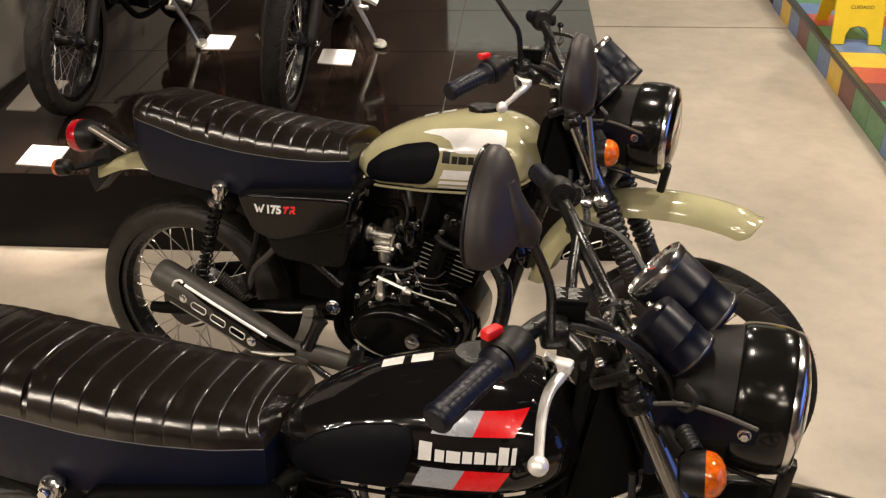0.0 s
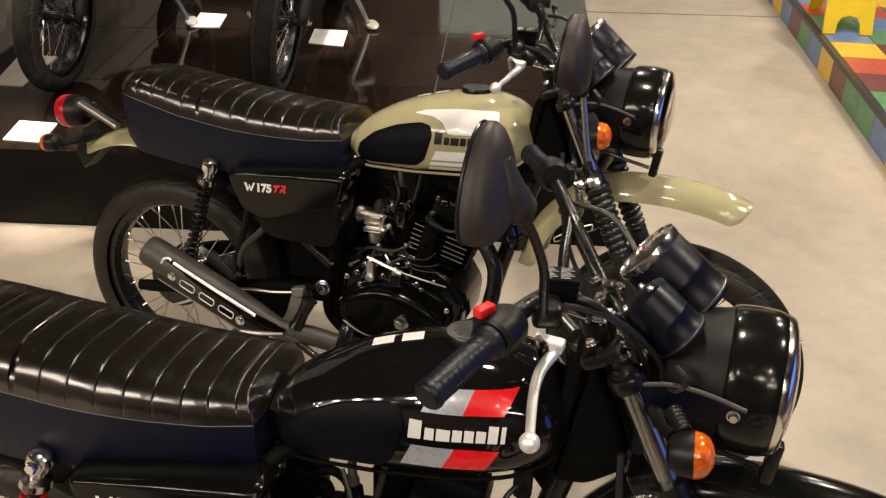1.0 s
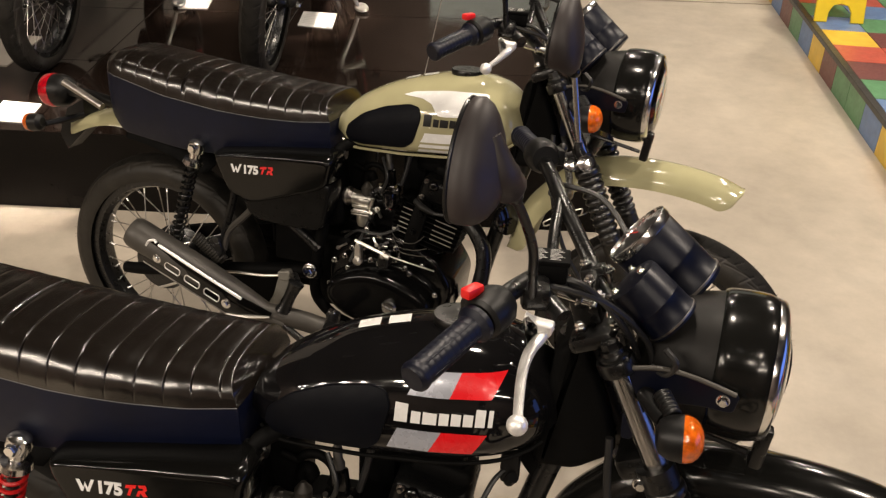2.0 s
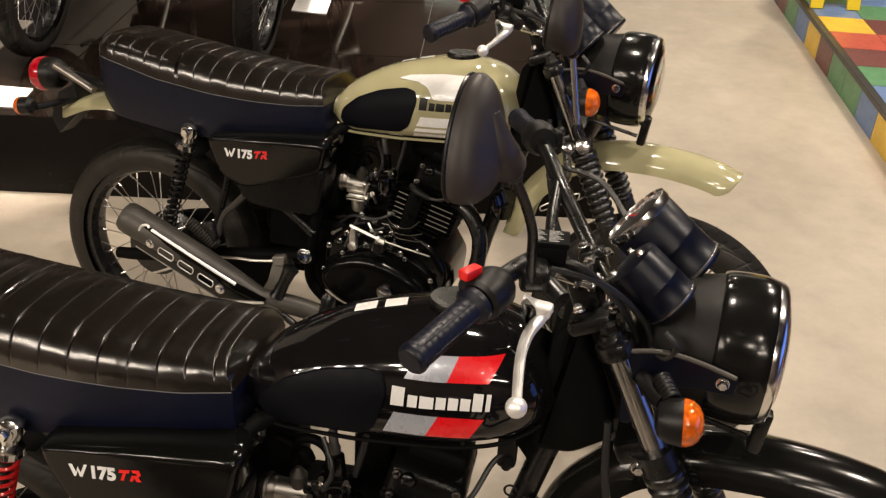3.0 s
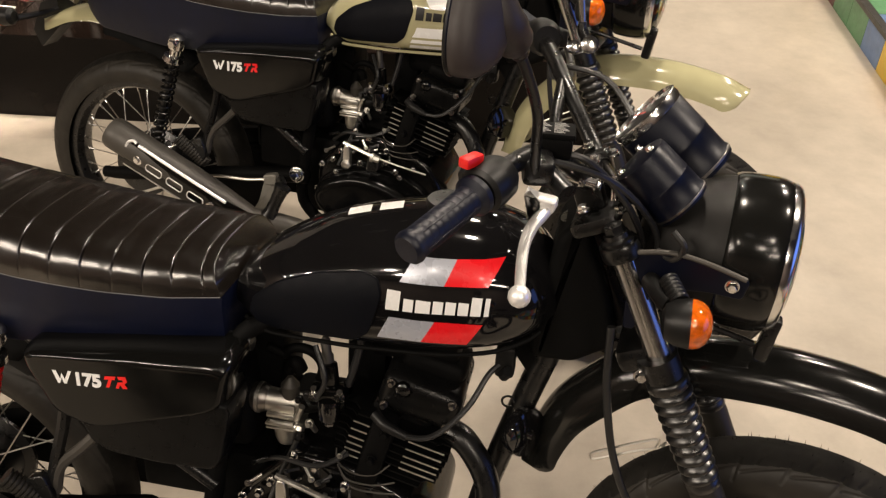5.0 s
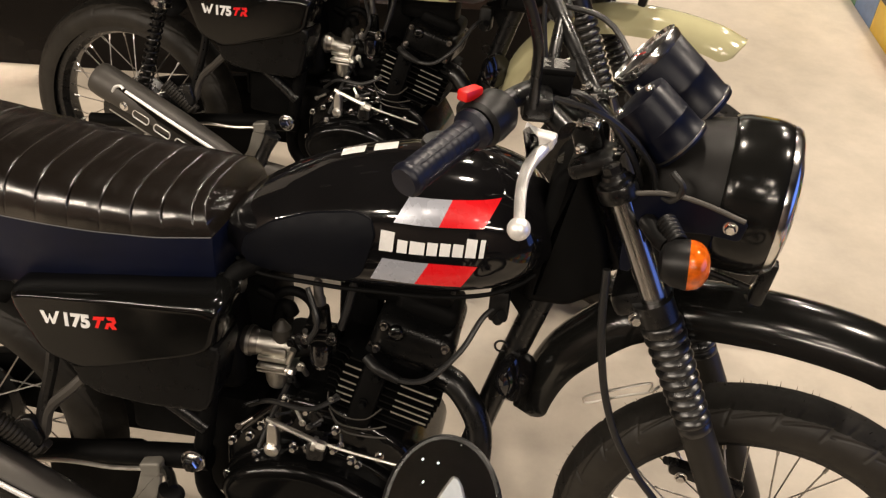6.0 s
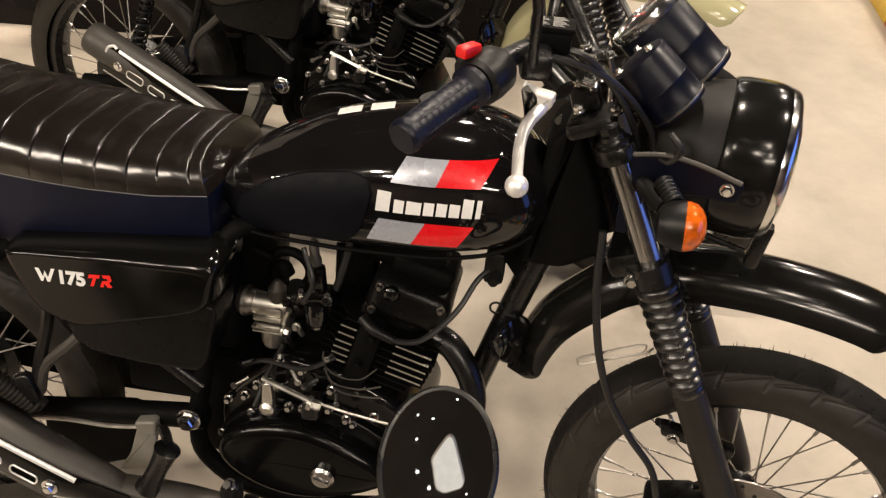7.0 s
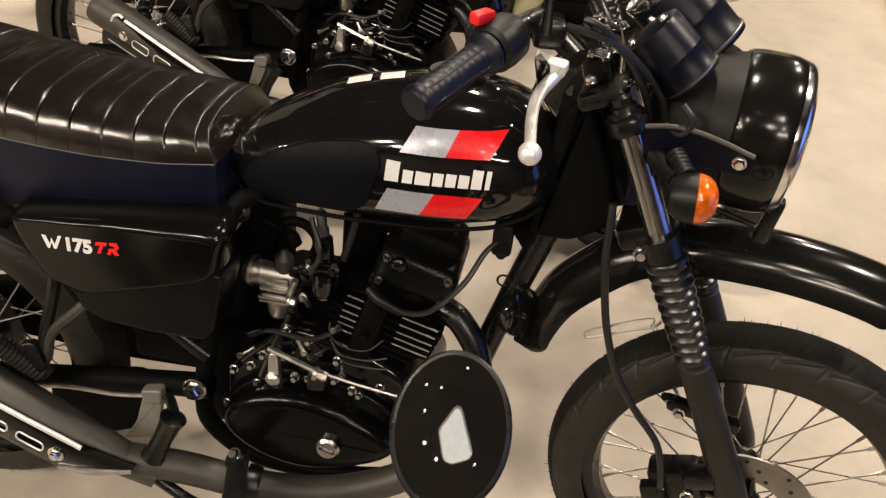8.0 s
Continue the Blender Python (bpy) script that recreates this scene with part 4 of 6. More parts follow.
    part("cam_cap", lathe([(0.011, 0), (0.011, 0.008), (0.008, 0.011), (0.003, 0.012)], along(tiltm @ Vector((-0.012, -0.064, 0.176)), tiltm @ Vector((-0.012, -0.2, 0.176))), 20), M_ENGINE, eng)
    part("spark_lead", tube([(0.752, -0.095, 0.585), (0.775, -0.10, 0.575), (0.82, -0.095, 0.577), (0.862, -0.07, 0.615), (0.885, -0.04, 0.655), (0.905, -0.02, 0.67)], 0.0042, 8), M_CABLE, bike)
    part("spark_cap", tube([(0.735, -0.085, 0.592), (0.755, -0.096, 0.583), (0.785, -0.10, 0.573)], [0.008, 0.0085, 0.006], 10), M_MATTE, bike)
    part("ignition_coil", join(block(0.028, 0.03, 0.05, pose(0.905, -0.015, 0.67), 0.006), tube([(0.905, -0.03, 0.65), (0.912, -0.04, 0.665)], 0.008, 8)), M_MATTE, bike)
    # carburettor
    carb = part("carburettor", join(block(0.060, 0.046, 0.010, pose(0.601, -0.050, 0.556), 0.003), block(0.052, 0.044, 0.020, pose(0.598, -0.048, 0.570), 0.006),
                                    block(0.066, 0.052, 0.005, pose(0.603, -0.051, 0.540), 0.002), block(0.064, 0.050, 0.005, pose(0.603, -0.051, 0.532), 0.002),
                                    tube([(0.632, -0.045, 0.572), (0.562, -0.050, 0.576)], [0.018, 0.023], 18)), M_ALU, bike, "cast aluminium carburettor", Matrix.Translation((0.593, -0.052, 0.552)) @ Matrix.Scale(0.82, 4) @ Matrix.Translation((-0.600, 0.050, -0.560)))
    part("float_bowl", lathe([(0.011, -0.040), (0.018, -0.037), (0.022, -0.026), (0.024, -0.001)], pose(0.603, -0.050, 0.530), 20), M_ALU, carb)
    part("slide_cap", lathe([(0.017, 0), (0.017, 0.030), (0.012, 0.036), (0.005, 0.046)], pose(0.608, -0.045, 0.580), 18), M_EXHAUST, carb)
    part("intake_bell", tube([(0.568, -0.050, 0.576), (0.556, -0.051, 0.577), (0.535, -0.050, 0.577)], [0.024, 0.027, 0.024], 20), M_DISC, carb)
    part("clamp_ring", lathe([(0.0285, 0), (0.0285, 0.006)], along((0.557, -0.051, 0.577), (0.50, -0.050, 0.578)), 24), M_ALU, carb)
    part("idle_screw", join(tube([(0.628, -0.072, 0.556), (0.640, -0.078, 0.590)], 0.006, 10), tube([(0.580, -0.074, 0.545), (0.625, -0.078, 0.548)], 0.0045, 8), hexbolt((0.630, -0.078, 0.545), (1, -0.3, 0), 0.008, 0.014)), M_ALU, carb)
    part("inlet_manifold", tube([(0.625, -0.035, 0.566), (0.66, -0.025, 0.57), (0.70, -0.015, 0.575)], [0.021, 0.019, 0.022], 14), M_MATTE, carb)
    for k, p in enumerate([(0.634, -0.07, 0.60), (0.655, -0.08, 0.56), (0.650, -0.075, 0.615), (0.685, -0.08, 0.585), (0.64, -0.085, 0.535)]):
        part("carburettor_screw", join(hexbolt(p, (0, -1, 0.2), 0.006, 0.012), tube([p, (p[0] + 0.004, p[1] + 0.02, p[2] - 0.03)], 0.005, 8)), M_ALU if k % 2 else M_SATIN, carb)
    for pts in ([(0.62, -0.08, 0.52), (0.60, -0.09, 0.47), (0.585, -0.11, 0.42)],
                [(0.65, -0.085, 0.60), (0.665, -0.09, 0.64), (0.645, -0.07, 0.68)],
                [(0.56, -0.08, 0.47), (0.60, -0.10, 0.50), (0.66, -0.11, 0.505), (0.70, -0.09, 0.52)]):
        part("hose", tube(pts, 0.0038, 8), M_CABLE, bike)
    tap = part("fuel_tap", join(block(0.052, 0.026, 0.022, pose(0.665, -0.070, 0.606, 0, -8, 0), 0.005), block(0.024, 0.022, 0.040, pose(0.664, -0.066, 0.632, 0, -6, 0), 0.006)), M_ENGINE, bike, "black fuel tap under the tank")
    part("tap_stem", lathe([(0.009, 0), (0.0095, 0.020), (0.007, 0.026), (0.007, 0.046), (0.004, 0.050)], along((0.661, -0.062, 0.640), (0.655, -0.060, 0.70)), 16), M_EXHAUST, tap)
    part("tap_bowl", lathe([(0.016, 0), (0.0165, 0.006), (0.0155, 0.028), (0.012, 0.034), (0.003, 0.036)], along((0.666, -0.074, 0.596), (0.669, -0.080, 0.55)), 20), M_BLACK, tap)
    part("tap_nut", lathe([(0.008, 0), (0.008, 0.006), (0.005, 0.008)], along((0.668, -0.079, 0.563), (0.669, -0.081, 0.55)), 6), M_CHROME, tap)
    for x in (0.646, 0.684):
        part("tap_screw", join(hexbolt((x, -0.082, 0.604 + (x - 0.646) * 0.15), (0, -1, 0.15), 0.0058, 0.010), tube([(x, -0.076, 0.606), (x, -0.084, 0.618)], 0.0045, 8)), M_CHROME, tap)
    loop = [(0.612 + 0.031 * math.cos(a), -0.03, 0.615 + 0.031 * math.sin(a)) for a in np.linspace(-0.6, 2.6, 12)]
    part("hose", tube(loop + [(0.560, -0.03, 0.640)], 0.0075, 10, 3), M_DULL, bike, "thick looped breather hose")
    part("hose", tube([(0.612, -0.035, 0.610), (0.606, -0.036, 0.622), (0.596, -0.036, 0.618), (0.590, -0.040, 0.590)], [0.011, 0.0115, 0.010, 0.008], 12), M_DULL, bike, "thick bent breather stub")
    part("hose", tube([(0.706, -0.05, 0.69), (0.700, -0.055, 0.655), (0.690, -0.06, 0.615)], 0.0058, 10), M_CABLE, bike)
    # clutch cable, its arm and the small bright fittings above the case
    part("clutch_rod", tube([(0.615, -0.115, 0.475), (0.70, -0.125, 0.458), (0.80, -0.12, 0.44)], 0.0020, 6), M_ALU, bike)
    part("clutch_arm", join(plate(rounded([(0.600, 0.43), (0.618, 0.43), (0.616, 0.478), (0.602, 0.478)], 0.3), -0.11, -0.125, 0.003), lathe([(0.011, 0), (0.011, 0.012), (0.006, 0.016)], along((0.609, -0.115, 0.432), (0.609, -0.2, 0.432)), 14)), M_ALU, bike, "bright clutch release arm")
    part("cable_bracket", plate(rounded([(0.660, 0.425), (0.688, 0.428), (0.686, 0.462), (0.662, 0.460)], 0.25), -0.10, -0.128, 0.004), M_SATIN, bike)
    part("adjuster", join(tube([(0.60, -0.117, 0.481), (0.68, -0.127, 0.462)], 0.0042, 8), hexbolt((0.672, -0.13, 0.463), (0.95, 0, -0.2), 0.008, 0.02)), M_ALU, bike)
    for p in ((0.585, -0.10, 0.452), (0.566, -0.10, 0.428), (0.62, -0.10, 0.505), (0.655, -0.105, 0.497), (0.70, -0.11, 0.475), (0.64, -0.12, 0.438), (0.56, -0.10, 0.36), (0.548, -0.10, 0.32), (0.537, -0.095, 0.41), (0.725, -0.115, 0.43), (0.765, -0.11, 0.44), (0.70, -0.12, 0.448)):
        part("bolt", hexbolt((p[0], p[1] + 0.006, p[2]), (0, -1, 0), 0.0052, 0.012), M_CHROME, bike)

    rng = random.Random(9)
    for k in range(10):
        x, z = rng.uniform(0.570, 0.71), rng.uniform(0.455, 0.530)
        y = -0.098 - rng.uniform(0, 0.02)
        a, b = (x, y + 0.012, z), (x + rng.uniform(-0.018, 0.018), y, z + rng.uniform(-0.012, 0.012))
        part("fitting", join(tube([a, b], rng.uniform(0.0022, 0.0036), 7), hexbolt(b, (0.1, -1, 0.15), rng.uniform(0.0025, 0.004), 0.005)), (M_ALU, M_ENGINE, M_DISC, M_CABLE, M_CHROME)[k % 5], eng)

    # exhaust
    part("header_pipe", tube([(0.83, -0.03, 0.545), (0.865, -0.045, 0.535), (0.900, -0.06, 0.480), (0.900, -0.08, 0.40), (0.872, -0.10, 0.335), (0.83, -0.114, 0.300)], [0.021, 0.019, 0.0185, 0.0185, 0.020, 0.022], 16), M_SATIN, bike, "black exhaust header")
    part("exhaust_pipe", tube([(0.850, -0.108, 0.318), (0.80, -0.122, 0.280), (0.72, -0.140, 0.252), (0.64, -0.155, 0.247), (0.57, -0.166, 0.256), (0.49, -0.178, 0.274), (0.41, -0.192, 0.284)], [0.022, 0.0235, 0.024, 0.024, 0.024, 0.0245, 0.025], 16), M_EXHAUST, bike, "matte grey exhaust pipe")
    part("pipe_clamp", lathe([(0.029, 0), (0.030, 0.004), (0.030, 0.018), (0.029, 0.022)], along((0.60, -0.161, 0.250), (0.57, -0.166, 0.256)), 20), M_SATIN, bike)
    sil = lathe([(0.020, -0.06), (0.024, -0.02), (0.032, 0.07), (0.037, 0.16), (0.039, 0.36), (0.038, 0.375), (0.034, 0.383), (0.022, 0.384), (0.02, 0.37)], along((0.398, -0.194, 0.286), (0.02, -0.205, 0.455)), 28)
    part("silencer", sil, M_EXHAUST, bike, "matte dark grey tapered silencer", sharp=50)
    part("silencer_bracket", plate(rounded([(0.205, 0.395), (0.255, 0.375), (0.275, 0.41), (0.262, 0.45), (0.235, 0.44)], 0.25), -0.155, -0.168, 0.003), M_SATIN, bike)
    shield(bike)

    # rear brake pedal, pegs and side stand
    part("footpeg", join(tube([(0.563, -0.15, 0.284), (0.582, -0.21, 0.298), (0.594, -0.245, 0.306)], [0.014, 0.016, 0.017], 12), block(0.03, 0.03, 0.035, pose(0.563, -0.155, 0.284), 0.006)), M_MATTE, bike, "black rubber footpeg")
    part("bolt", hexbolt((0.562, -0.160, 0.302), (-0.2, -0.6, 0.8), 0.008, 0.010), M_CHROME, bike)
    part("footpeg", tube([(0.575, 0.14, 0.290), (0.575, 0.21, 0.275), (0.575, 0.245, 0.265)], [0.012, 0.014, 0.015], 12), M_ALU, bike, "bright folding footpeg")
    part("gear_lever", join(tube([(0.600, 0.150, 0.300), (0.650, 0.172, 0.292), (0.715, 0.185, 0.285), (0.760, 0.190, 0.292)], [0.007, 0.0065, 0.006, 0.006], 8), lathe([(0.006, 0), (0.0105, 0.003), (0.0105, 0.040), (0.006, 0.044)], along((0.757, 0.185, 0.292), (0.757, 0.235, 0.294)), 14)), M_ALU, bike, "bright gear lever")
    part("stand_bracket", join(plate(rounded([(0.50, 0.300), (0.56, 0.300), (0.55, 0.255), (0.515, 0.250)], 0.25), 0.105, 0.128, 0.003), hexbolt((0.530, 0.128, 0.272), (0, 1, 0), 0.010, 0.012)), M_ALU, bike, "bright side stand bracket")
    part("brake_pedal", join(lathe([(0.012, -0.004), (0.020, 0.0), (0.0165, 0.014), (0.0145, 0.04), (0.016, 0.066), (0.020, 0.080), (0.012, 0.086)], along((0.478, -0.180, 0.372), (0.447, -0.192, 0.297)), 20),
                             tube([(0.446, -0.190, 0.298), (0.438, -0.198, 0.280), (0.474, -0.20, 0.250), (0.53, -0.205, 0.228), (0.62, -0.205, 0.215)], [0.010, 0.010, 0.009, 0.009, 0.009], 10),
                             tube([(0.478, -0.176, 0.374), (0.460, -0.15, 0.376), (0.448, -0.14, 0.368)], 0.008, 8)), M_SATIN, bike, "black rear brake pedal")
    part("brake_arm", join(plate(rounded([(0.405, 0.372), (0.440, 0.380), (0.440, 0.352), (0.410, 0.348)], 0.25), -0.120, -0.140, 0.004),
                           plate(rounded([(0.404, 0.352), (0.438, 0.362), (0.432, 0.325), (0.424, 0.275), (0.366, 0.258), (0.390, 0.300)], 0.15), -0.122, -0.130, 0.002)), M_CAST, bike, "cast grey pedal bracket")
    # added dark plate that hides the bright floor behind the pedal
    part("gap_plate", plate(rounded([(0.20, 0.29), (0.37, 0.335), (0.385, 0.23), (0.30, 0.19), (0.20, 0.21)], 0.15), -0.04, -0.06, 0.004), M_DULL, bike)
    part("brake_rod", tube([(0.415, -0.135, 0.362), (0.36, -0.135, 0.352), (0.24, -0.13, 0.335), (0.06, -0.125, 0.255)], 0.0036, 8), M_ALU, bike)
    part("side_stand", join(tube([(0.53, 0.12, 0.27), (0.52, 0.20, 0.15), (0.51, 0.250, 0.062)], [0.013, 0.011, 0.010], 10), lathe([(0.012, 0.006), (0.040, 0.005), (0.044, 0.0), (0.044, -0.004), (0.040, -0.006)], pose(0.515, 0.268, 0.060, 11, 0, 20) @ Matrix.Diagonal((1.25, 0.72, 1, 1)), 28)), M_ALU, bike, "worn steel side stand")
    # rear suspension
    for s in (-1, 1):
        a, b = Vector((0.190, s * 0.128, 0.655)), Vector((0.100, s * 0.128, 0.335))
        d = (b - a).normalized()
        sh = part("rear_shock", join(tube([a, a + d * 0.30], 0.010, 10), lathe([(0.021, 0), (0.024, 0.004), (0.024, 0.014), (0.018, 0.018)], along(b - d * 0.06, b), 18), lathe([(0.014, 0), (0.016, 0.03), (0.013, 0.06)], along(b - d * 0.05, b), 14)), M_SATIN, bike, "coil-over rear shock")
        part("shock_cap", join(lathe([(0.010, -0.018), (0.018, -0.012), (0.020, 0.0), (0.018, 0.014), (0.013, 0.018), (0.013, 0.032), (0.023, 0.034), (0.025, 0.044), (0.022, 0.048)], along(a, b), 20), hexbolt(a + Vector((0, s * 0.012, 0)), (0, s, 0), 0.010, 0.014)), M_CHROME, sh, "bright alloy shock cap")
        part("spring", spring(a + d * 0.05, b - d * 0.055, 0.0150 if khaki else 0.0175, 0.0028 if khaki else 0.0034, 14), M_SATIN if khaki else M_SPRING, sh, "black coil spring" if khaki else "red coil spring")

    # rear mudguard, tail lamp and indicators
    fender([(0.20, 0.60), (0.10, 0.640), (0.0, 0.668), (-0.06, 0.676)], 0.060, 0.05, "rear_fender_liner", M_DULL, bike, None, "black rear mudguard liner")
    fender([(-0.035, 0.682), (-0.09, 0.686), (-0.16, 0.674), (-0.246, 0.636)], 0.062, 0.034, "rear_fender", paint if khaki else M_GUARD, bike, None, "painted rear mudguard")
    part("tail_bracket", join(tube([(-0.08, -0.03, 0.70), (-0.18, -0.03, 0.715), (-0.27, 0, 0.71)], 0.014, 10), plate([(-0.28, 0.60), (-0.25, 0.67), (-0.20, 0.70), (-0.20, 0.62), (-0.26, 0.56)], -0.03, 0.03, 0.004)), M_MATTE, bike)
    tl = part("tail_lamp", lathe([(0.02, 0), (0.036, 0.012), (0.042, 0.03), (0.043, 0.05)], along((-0.252, 0, 0.713), (-0.317, 0, 0.704)), 28), M_MATTE, bike, "black tail lamp housing")
    part("tail_lens", lathe([(0.0435, 0.048), (0.045, 0.055), (0.044, 0.072), (0.038, 0.080), (0.02, 0.085), (0.003, 0.086)], along((-0.252, 0, 0.713), (-0.317, 0, 0.704)), 28), M_REDLENS, tl, "red tail lamp lens")
    part("grab_strut", tube([(-0.10, -0.085, 0.705), (-0.16, -0.08, 0.73), (-0.215, -0.075, 0.752)], 0.0095, 10), M_DISC, bike, "satin silver tail strut")
    for s in (-1, 1):
        ind = part("indicator", join(tube([(-0.20, s * 0.03, 0.66), (-0.235, s * 0.09, 0.652), (-0.25, s * 0.115, 0.65)], 0.008, 8), lathe([(0.012, 0), (0.021, 0.008), (0.023, 0.034)], along((-0.250, s * 0.125, 0.655), (-0.315, s * 0.125, 0.646)), 18)), M_MATTE, bike, "black stalk indicator")
        part("indicator_lens", lathe([(0.0235, 0.033), (0.022, 0.044), (0.014, 0.052), (0.002, 0.055)], along((-0.250, s * 0.125, 0.655), (-0.315, s * 0.125, 0.646)), 18), M_AMBER, ind, "amber indicator lens")

    # fork, yokes
    for s in (-1, 1):
        top, ax = Vector((1.028, s * 0.09, 0.936)), Vector((1.329, s * 0.088, 0.301))
        d = (ax - top).normalized()
        leg = part("fork_leg", tube([top + d * 0.03, top + d * 0.41], 0.0165, 16), M_DCHROME, bike, "dark chromed fork tube", S)
        part("fork_cap", join(lathe([(0.0205, 0.02), (0.0205, 0.0), (0.016, -0.003), (0.015, -0.008)], along(top + d * 0.024, ax), 20), lathe([(0.012, -0.006), (0.012, -0.018), (0.008, -0.020)], along(top + d * 0.024, ax), 6)), M_SATIN, leg)
        n = 9
        prof = [(0.019, 0.0), (0.0265, 0.002), (0.0275, 0.006), (0.0275, 0.014), (0.0255, 0.017)]
        for k in range(n):
            h, big = 0.018 + 0.0163 * k, 0.0278 - 0.0004 * k
            prof += [(big - 0.0058 * (1 - math.sin(math.pi * q / 8)), h + 0.0163 * q / 8) for q in range(8)]
        prof += [(0.0225, 0.018 + 0.0163 * n), (0.0228, 0.028 + 0.0163 * n), (0.02, 0.030 + 0.0163 * n)]
        part("fork_boot", lathe(prof, along(top + d * 0.222, ax), 26), M_BOOT, leg, "corrugated black rubber fork boot", sharp=80)
        part("fork_slider", lathe([(0.0215, 0.0), (0.0225, 0.02), (0.0235, 0.22), (0.022, 0.29), (0.019, 0.31), (0.006, 0.325)], along(top + d * 0.39, ax + d * 0.02), 22), M_SLIDER, leg, "matte black fork slider")
        part("axle_nut", hexbolt(ax + Vector((0, s * 0.02, 0)), (0, s, 0), 0.012, 0.014), M_CHROME, leg)
        part("clamp_bolt", hexbolt((1.094, s * 0.103, 0.738), (0.1, s, 0), 0.0075, 0.010), M_CHROME, bike, "", S)
    part("top_yoke", join(block(0.06, 0.17, 0.022, Matrix.Translation((1.008, 0, 0.918)) @ Matrix.Rotation(radians(-25), 4, "Y"), 0.008),
                          *[lathe([(0.021, 0), (0.022, 0.004), (0.022, 0.020), (0.021, 0.024)], along((1.040, s * 0.09, 0.910), (1.329, s * 0.09, 0.301)) @ Matrix.Diagonal((1.15, 1.15, 0.8, 1)), 20) for s in (-1, 1)]), M_SATIN, bike, "black top fork yoke", S)
    part("bottom_yoke", join(block(0.075, 0.19, 0.035, Matrix.Translation((1.095, 0, 0.755)) @ Matrix.Rotation(radians(-25), 4, "Y"), 0.01),
                             *[lathe([(0.026, 0), (0.0265, 0.03)], along((1.108, s * 0.09, 0.763), (1.318, s * 0.09, 0.301)), 20) for s in (-1, 1)]), M_SATIN, bike, "", S)

    # front mudguard
    fender([(0.941, 0.486), (0.952, 0.545), (0.978, 0.607), (1.022, 0.662), (1.075, 0.710), (1.15, 0.740), (1.24, 0.749), (1.32, 0.746), (1.395, 0.734), (1.448, 0.715)], 0.054, 0.052, "front_fender", paint if khaki else M_GUARD, bike, S, ("glossy khaki" if khaki else "glossy black") + " high front mudguard")
    part("fender_bracket", join(tube([(1.11, -0.02, 0.789), (1.137, -0.02, 0.7845), (1.222, -0.032, 0.772)], 0.0042, 8), block(0.018, 0.022, 0.064, pose(1.236, -0.036, 0.787, 0, 8, 0), 0.005)), M_SATIN, bike, "", S)

    # headlamp
    ha = Vector((1.058, 0, 0.887))
    hm = along(ha, ha + Vector((1, 0, -0.03))) @ Matrix.Diagonal((0.975, 0.975, 0.94, 1))
    bucket = part("headlamp", lathe([(0.012, 0.0), (0.045, 0.006), (0.070, 0.03), (0.085, 0.064), (0.0925, 0.106), (0.094, 0.112)], hm, 40), M_BUCKET, bike, "matte black headlamp bucket", S)
    part("headlamp_rim", lathe([(0.0945, 0.108), (0.0965, 0.110), (0.098, 0.114), (0.0995, 0.124), (0.1005, 0.142), (0.1005, 0.158), (0.0995, 0.168), (0.0975, 0.176), (0.095, 0.181), (0.091, 0.183)], hm, 72, cap=False), M_GUARD, bucket, "glossy black headlamp rim")
    part("chrome_ring", lathe([(0.0965, 0.1790), (0.0955, 0.1855), (0.0925, 0.1905), (0.0885, 0.1925), (0.086, 0.188)], hm, 72, cap=False), M_CHROME, bucket)
    part("headlamp_glass", lathe([(0.0875, 0.186), (0.085, 0.191), (0.07, 0.198), (0.045, 0.203), (0.02, 0.205), (0.002, 0.206)], hm, 40), M_GLASS, bucket, "clear domed headlamp glass")
    part("reflector", lathe([(0.086, 0.178), (0.07, 0.15), (0.045, 0.125), (0.015, 0.115)], hm, 40), M_CHROME, bucket)
    for s in (-1, 1):
        br = part("headlamp_bracket", plate(rounded([(1.06, 0.905), (1.10, 0.915), (1.165, 0.905), (1.195, 0.893), (1.19, 0.868), (1.15, 0.870), (1.09, 0.862), (1.075, 0.80), (1.06, 0.80)], 0.2), s * 0.096, s * 0.101, 0.002), M_DRUM, bike, "black headlamp bracket", S)
        part("bracket_edge", tube([(1.058, s * 0.101, 0.905), (1.10, s * 0.103, 0.914), (1.14, s * 0.103, 0.910), (1.19, s * 0.104, 0.897)], 0.0032, 8), M_EXHAUST, br)
        part("headlamp_bolt", hexbolt((1.176, s * 0.100, 0.885), (0, s, 0), 0.0065, 0.010), M_CHROME, br)
        ind = part("indicator", join(tube([(1.085, s * 0.10, 0.872), (1.10, s * 0.135, 0.872), (1.112, s * 0.15, 0.872)], [0.012, 0.010, 0.011], 10),
                                     lathe([(0.010, 0), (0.020, 0.004), (0.0262, 0.015), (0.0288, 0.032)], along((1.105, s * 0.172, 0.8635), (1.167, s * 0.170, 0.8690)), 28)), M_MATTE, bike, "black stalk indicator", S)
        part("indicator_boot", lathe([v for k in range(6) for v in ((0.0105, 0.006 * k), (0.0118, 0.006 * k + 0.0015), (0.0118, 0.006 * k + 0.004), (0.0105, 0.006 * k + 0.0055))], along((1.104, s * 0.122, 0.890), (1.122, s * 0.152, 0.880)), 16), M_MATTE, ind, "ribbed rubber stalk")
        part("indicator_lens", lathe([(0.0285, 0.030), (0.0282, 0.036), (0.0262, 0.043), (0.0215, 0.049), (0.014, 0.0535), (0.006, 0.0555), (0.001, 0.056)], along((1.105, s * 0.172, 0.8635), (1.167, s * 0.170, 0.8690)), 28), M_AMBER, ind, "amber indicator lens")

    # instruments
    gd = Vector((0.77, 0, -0.635)).normalized()
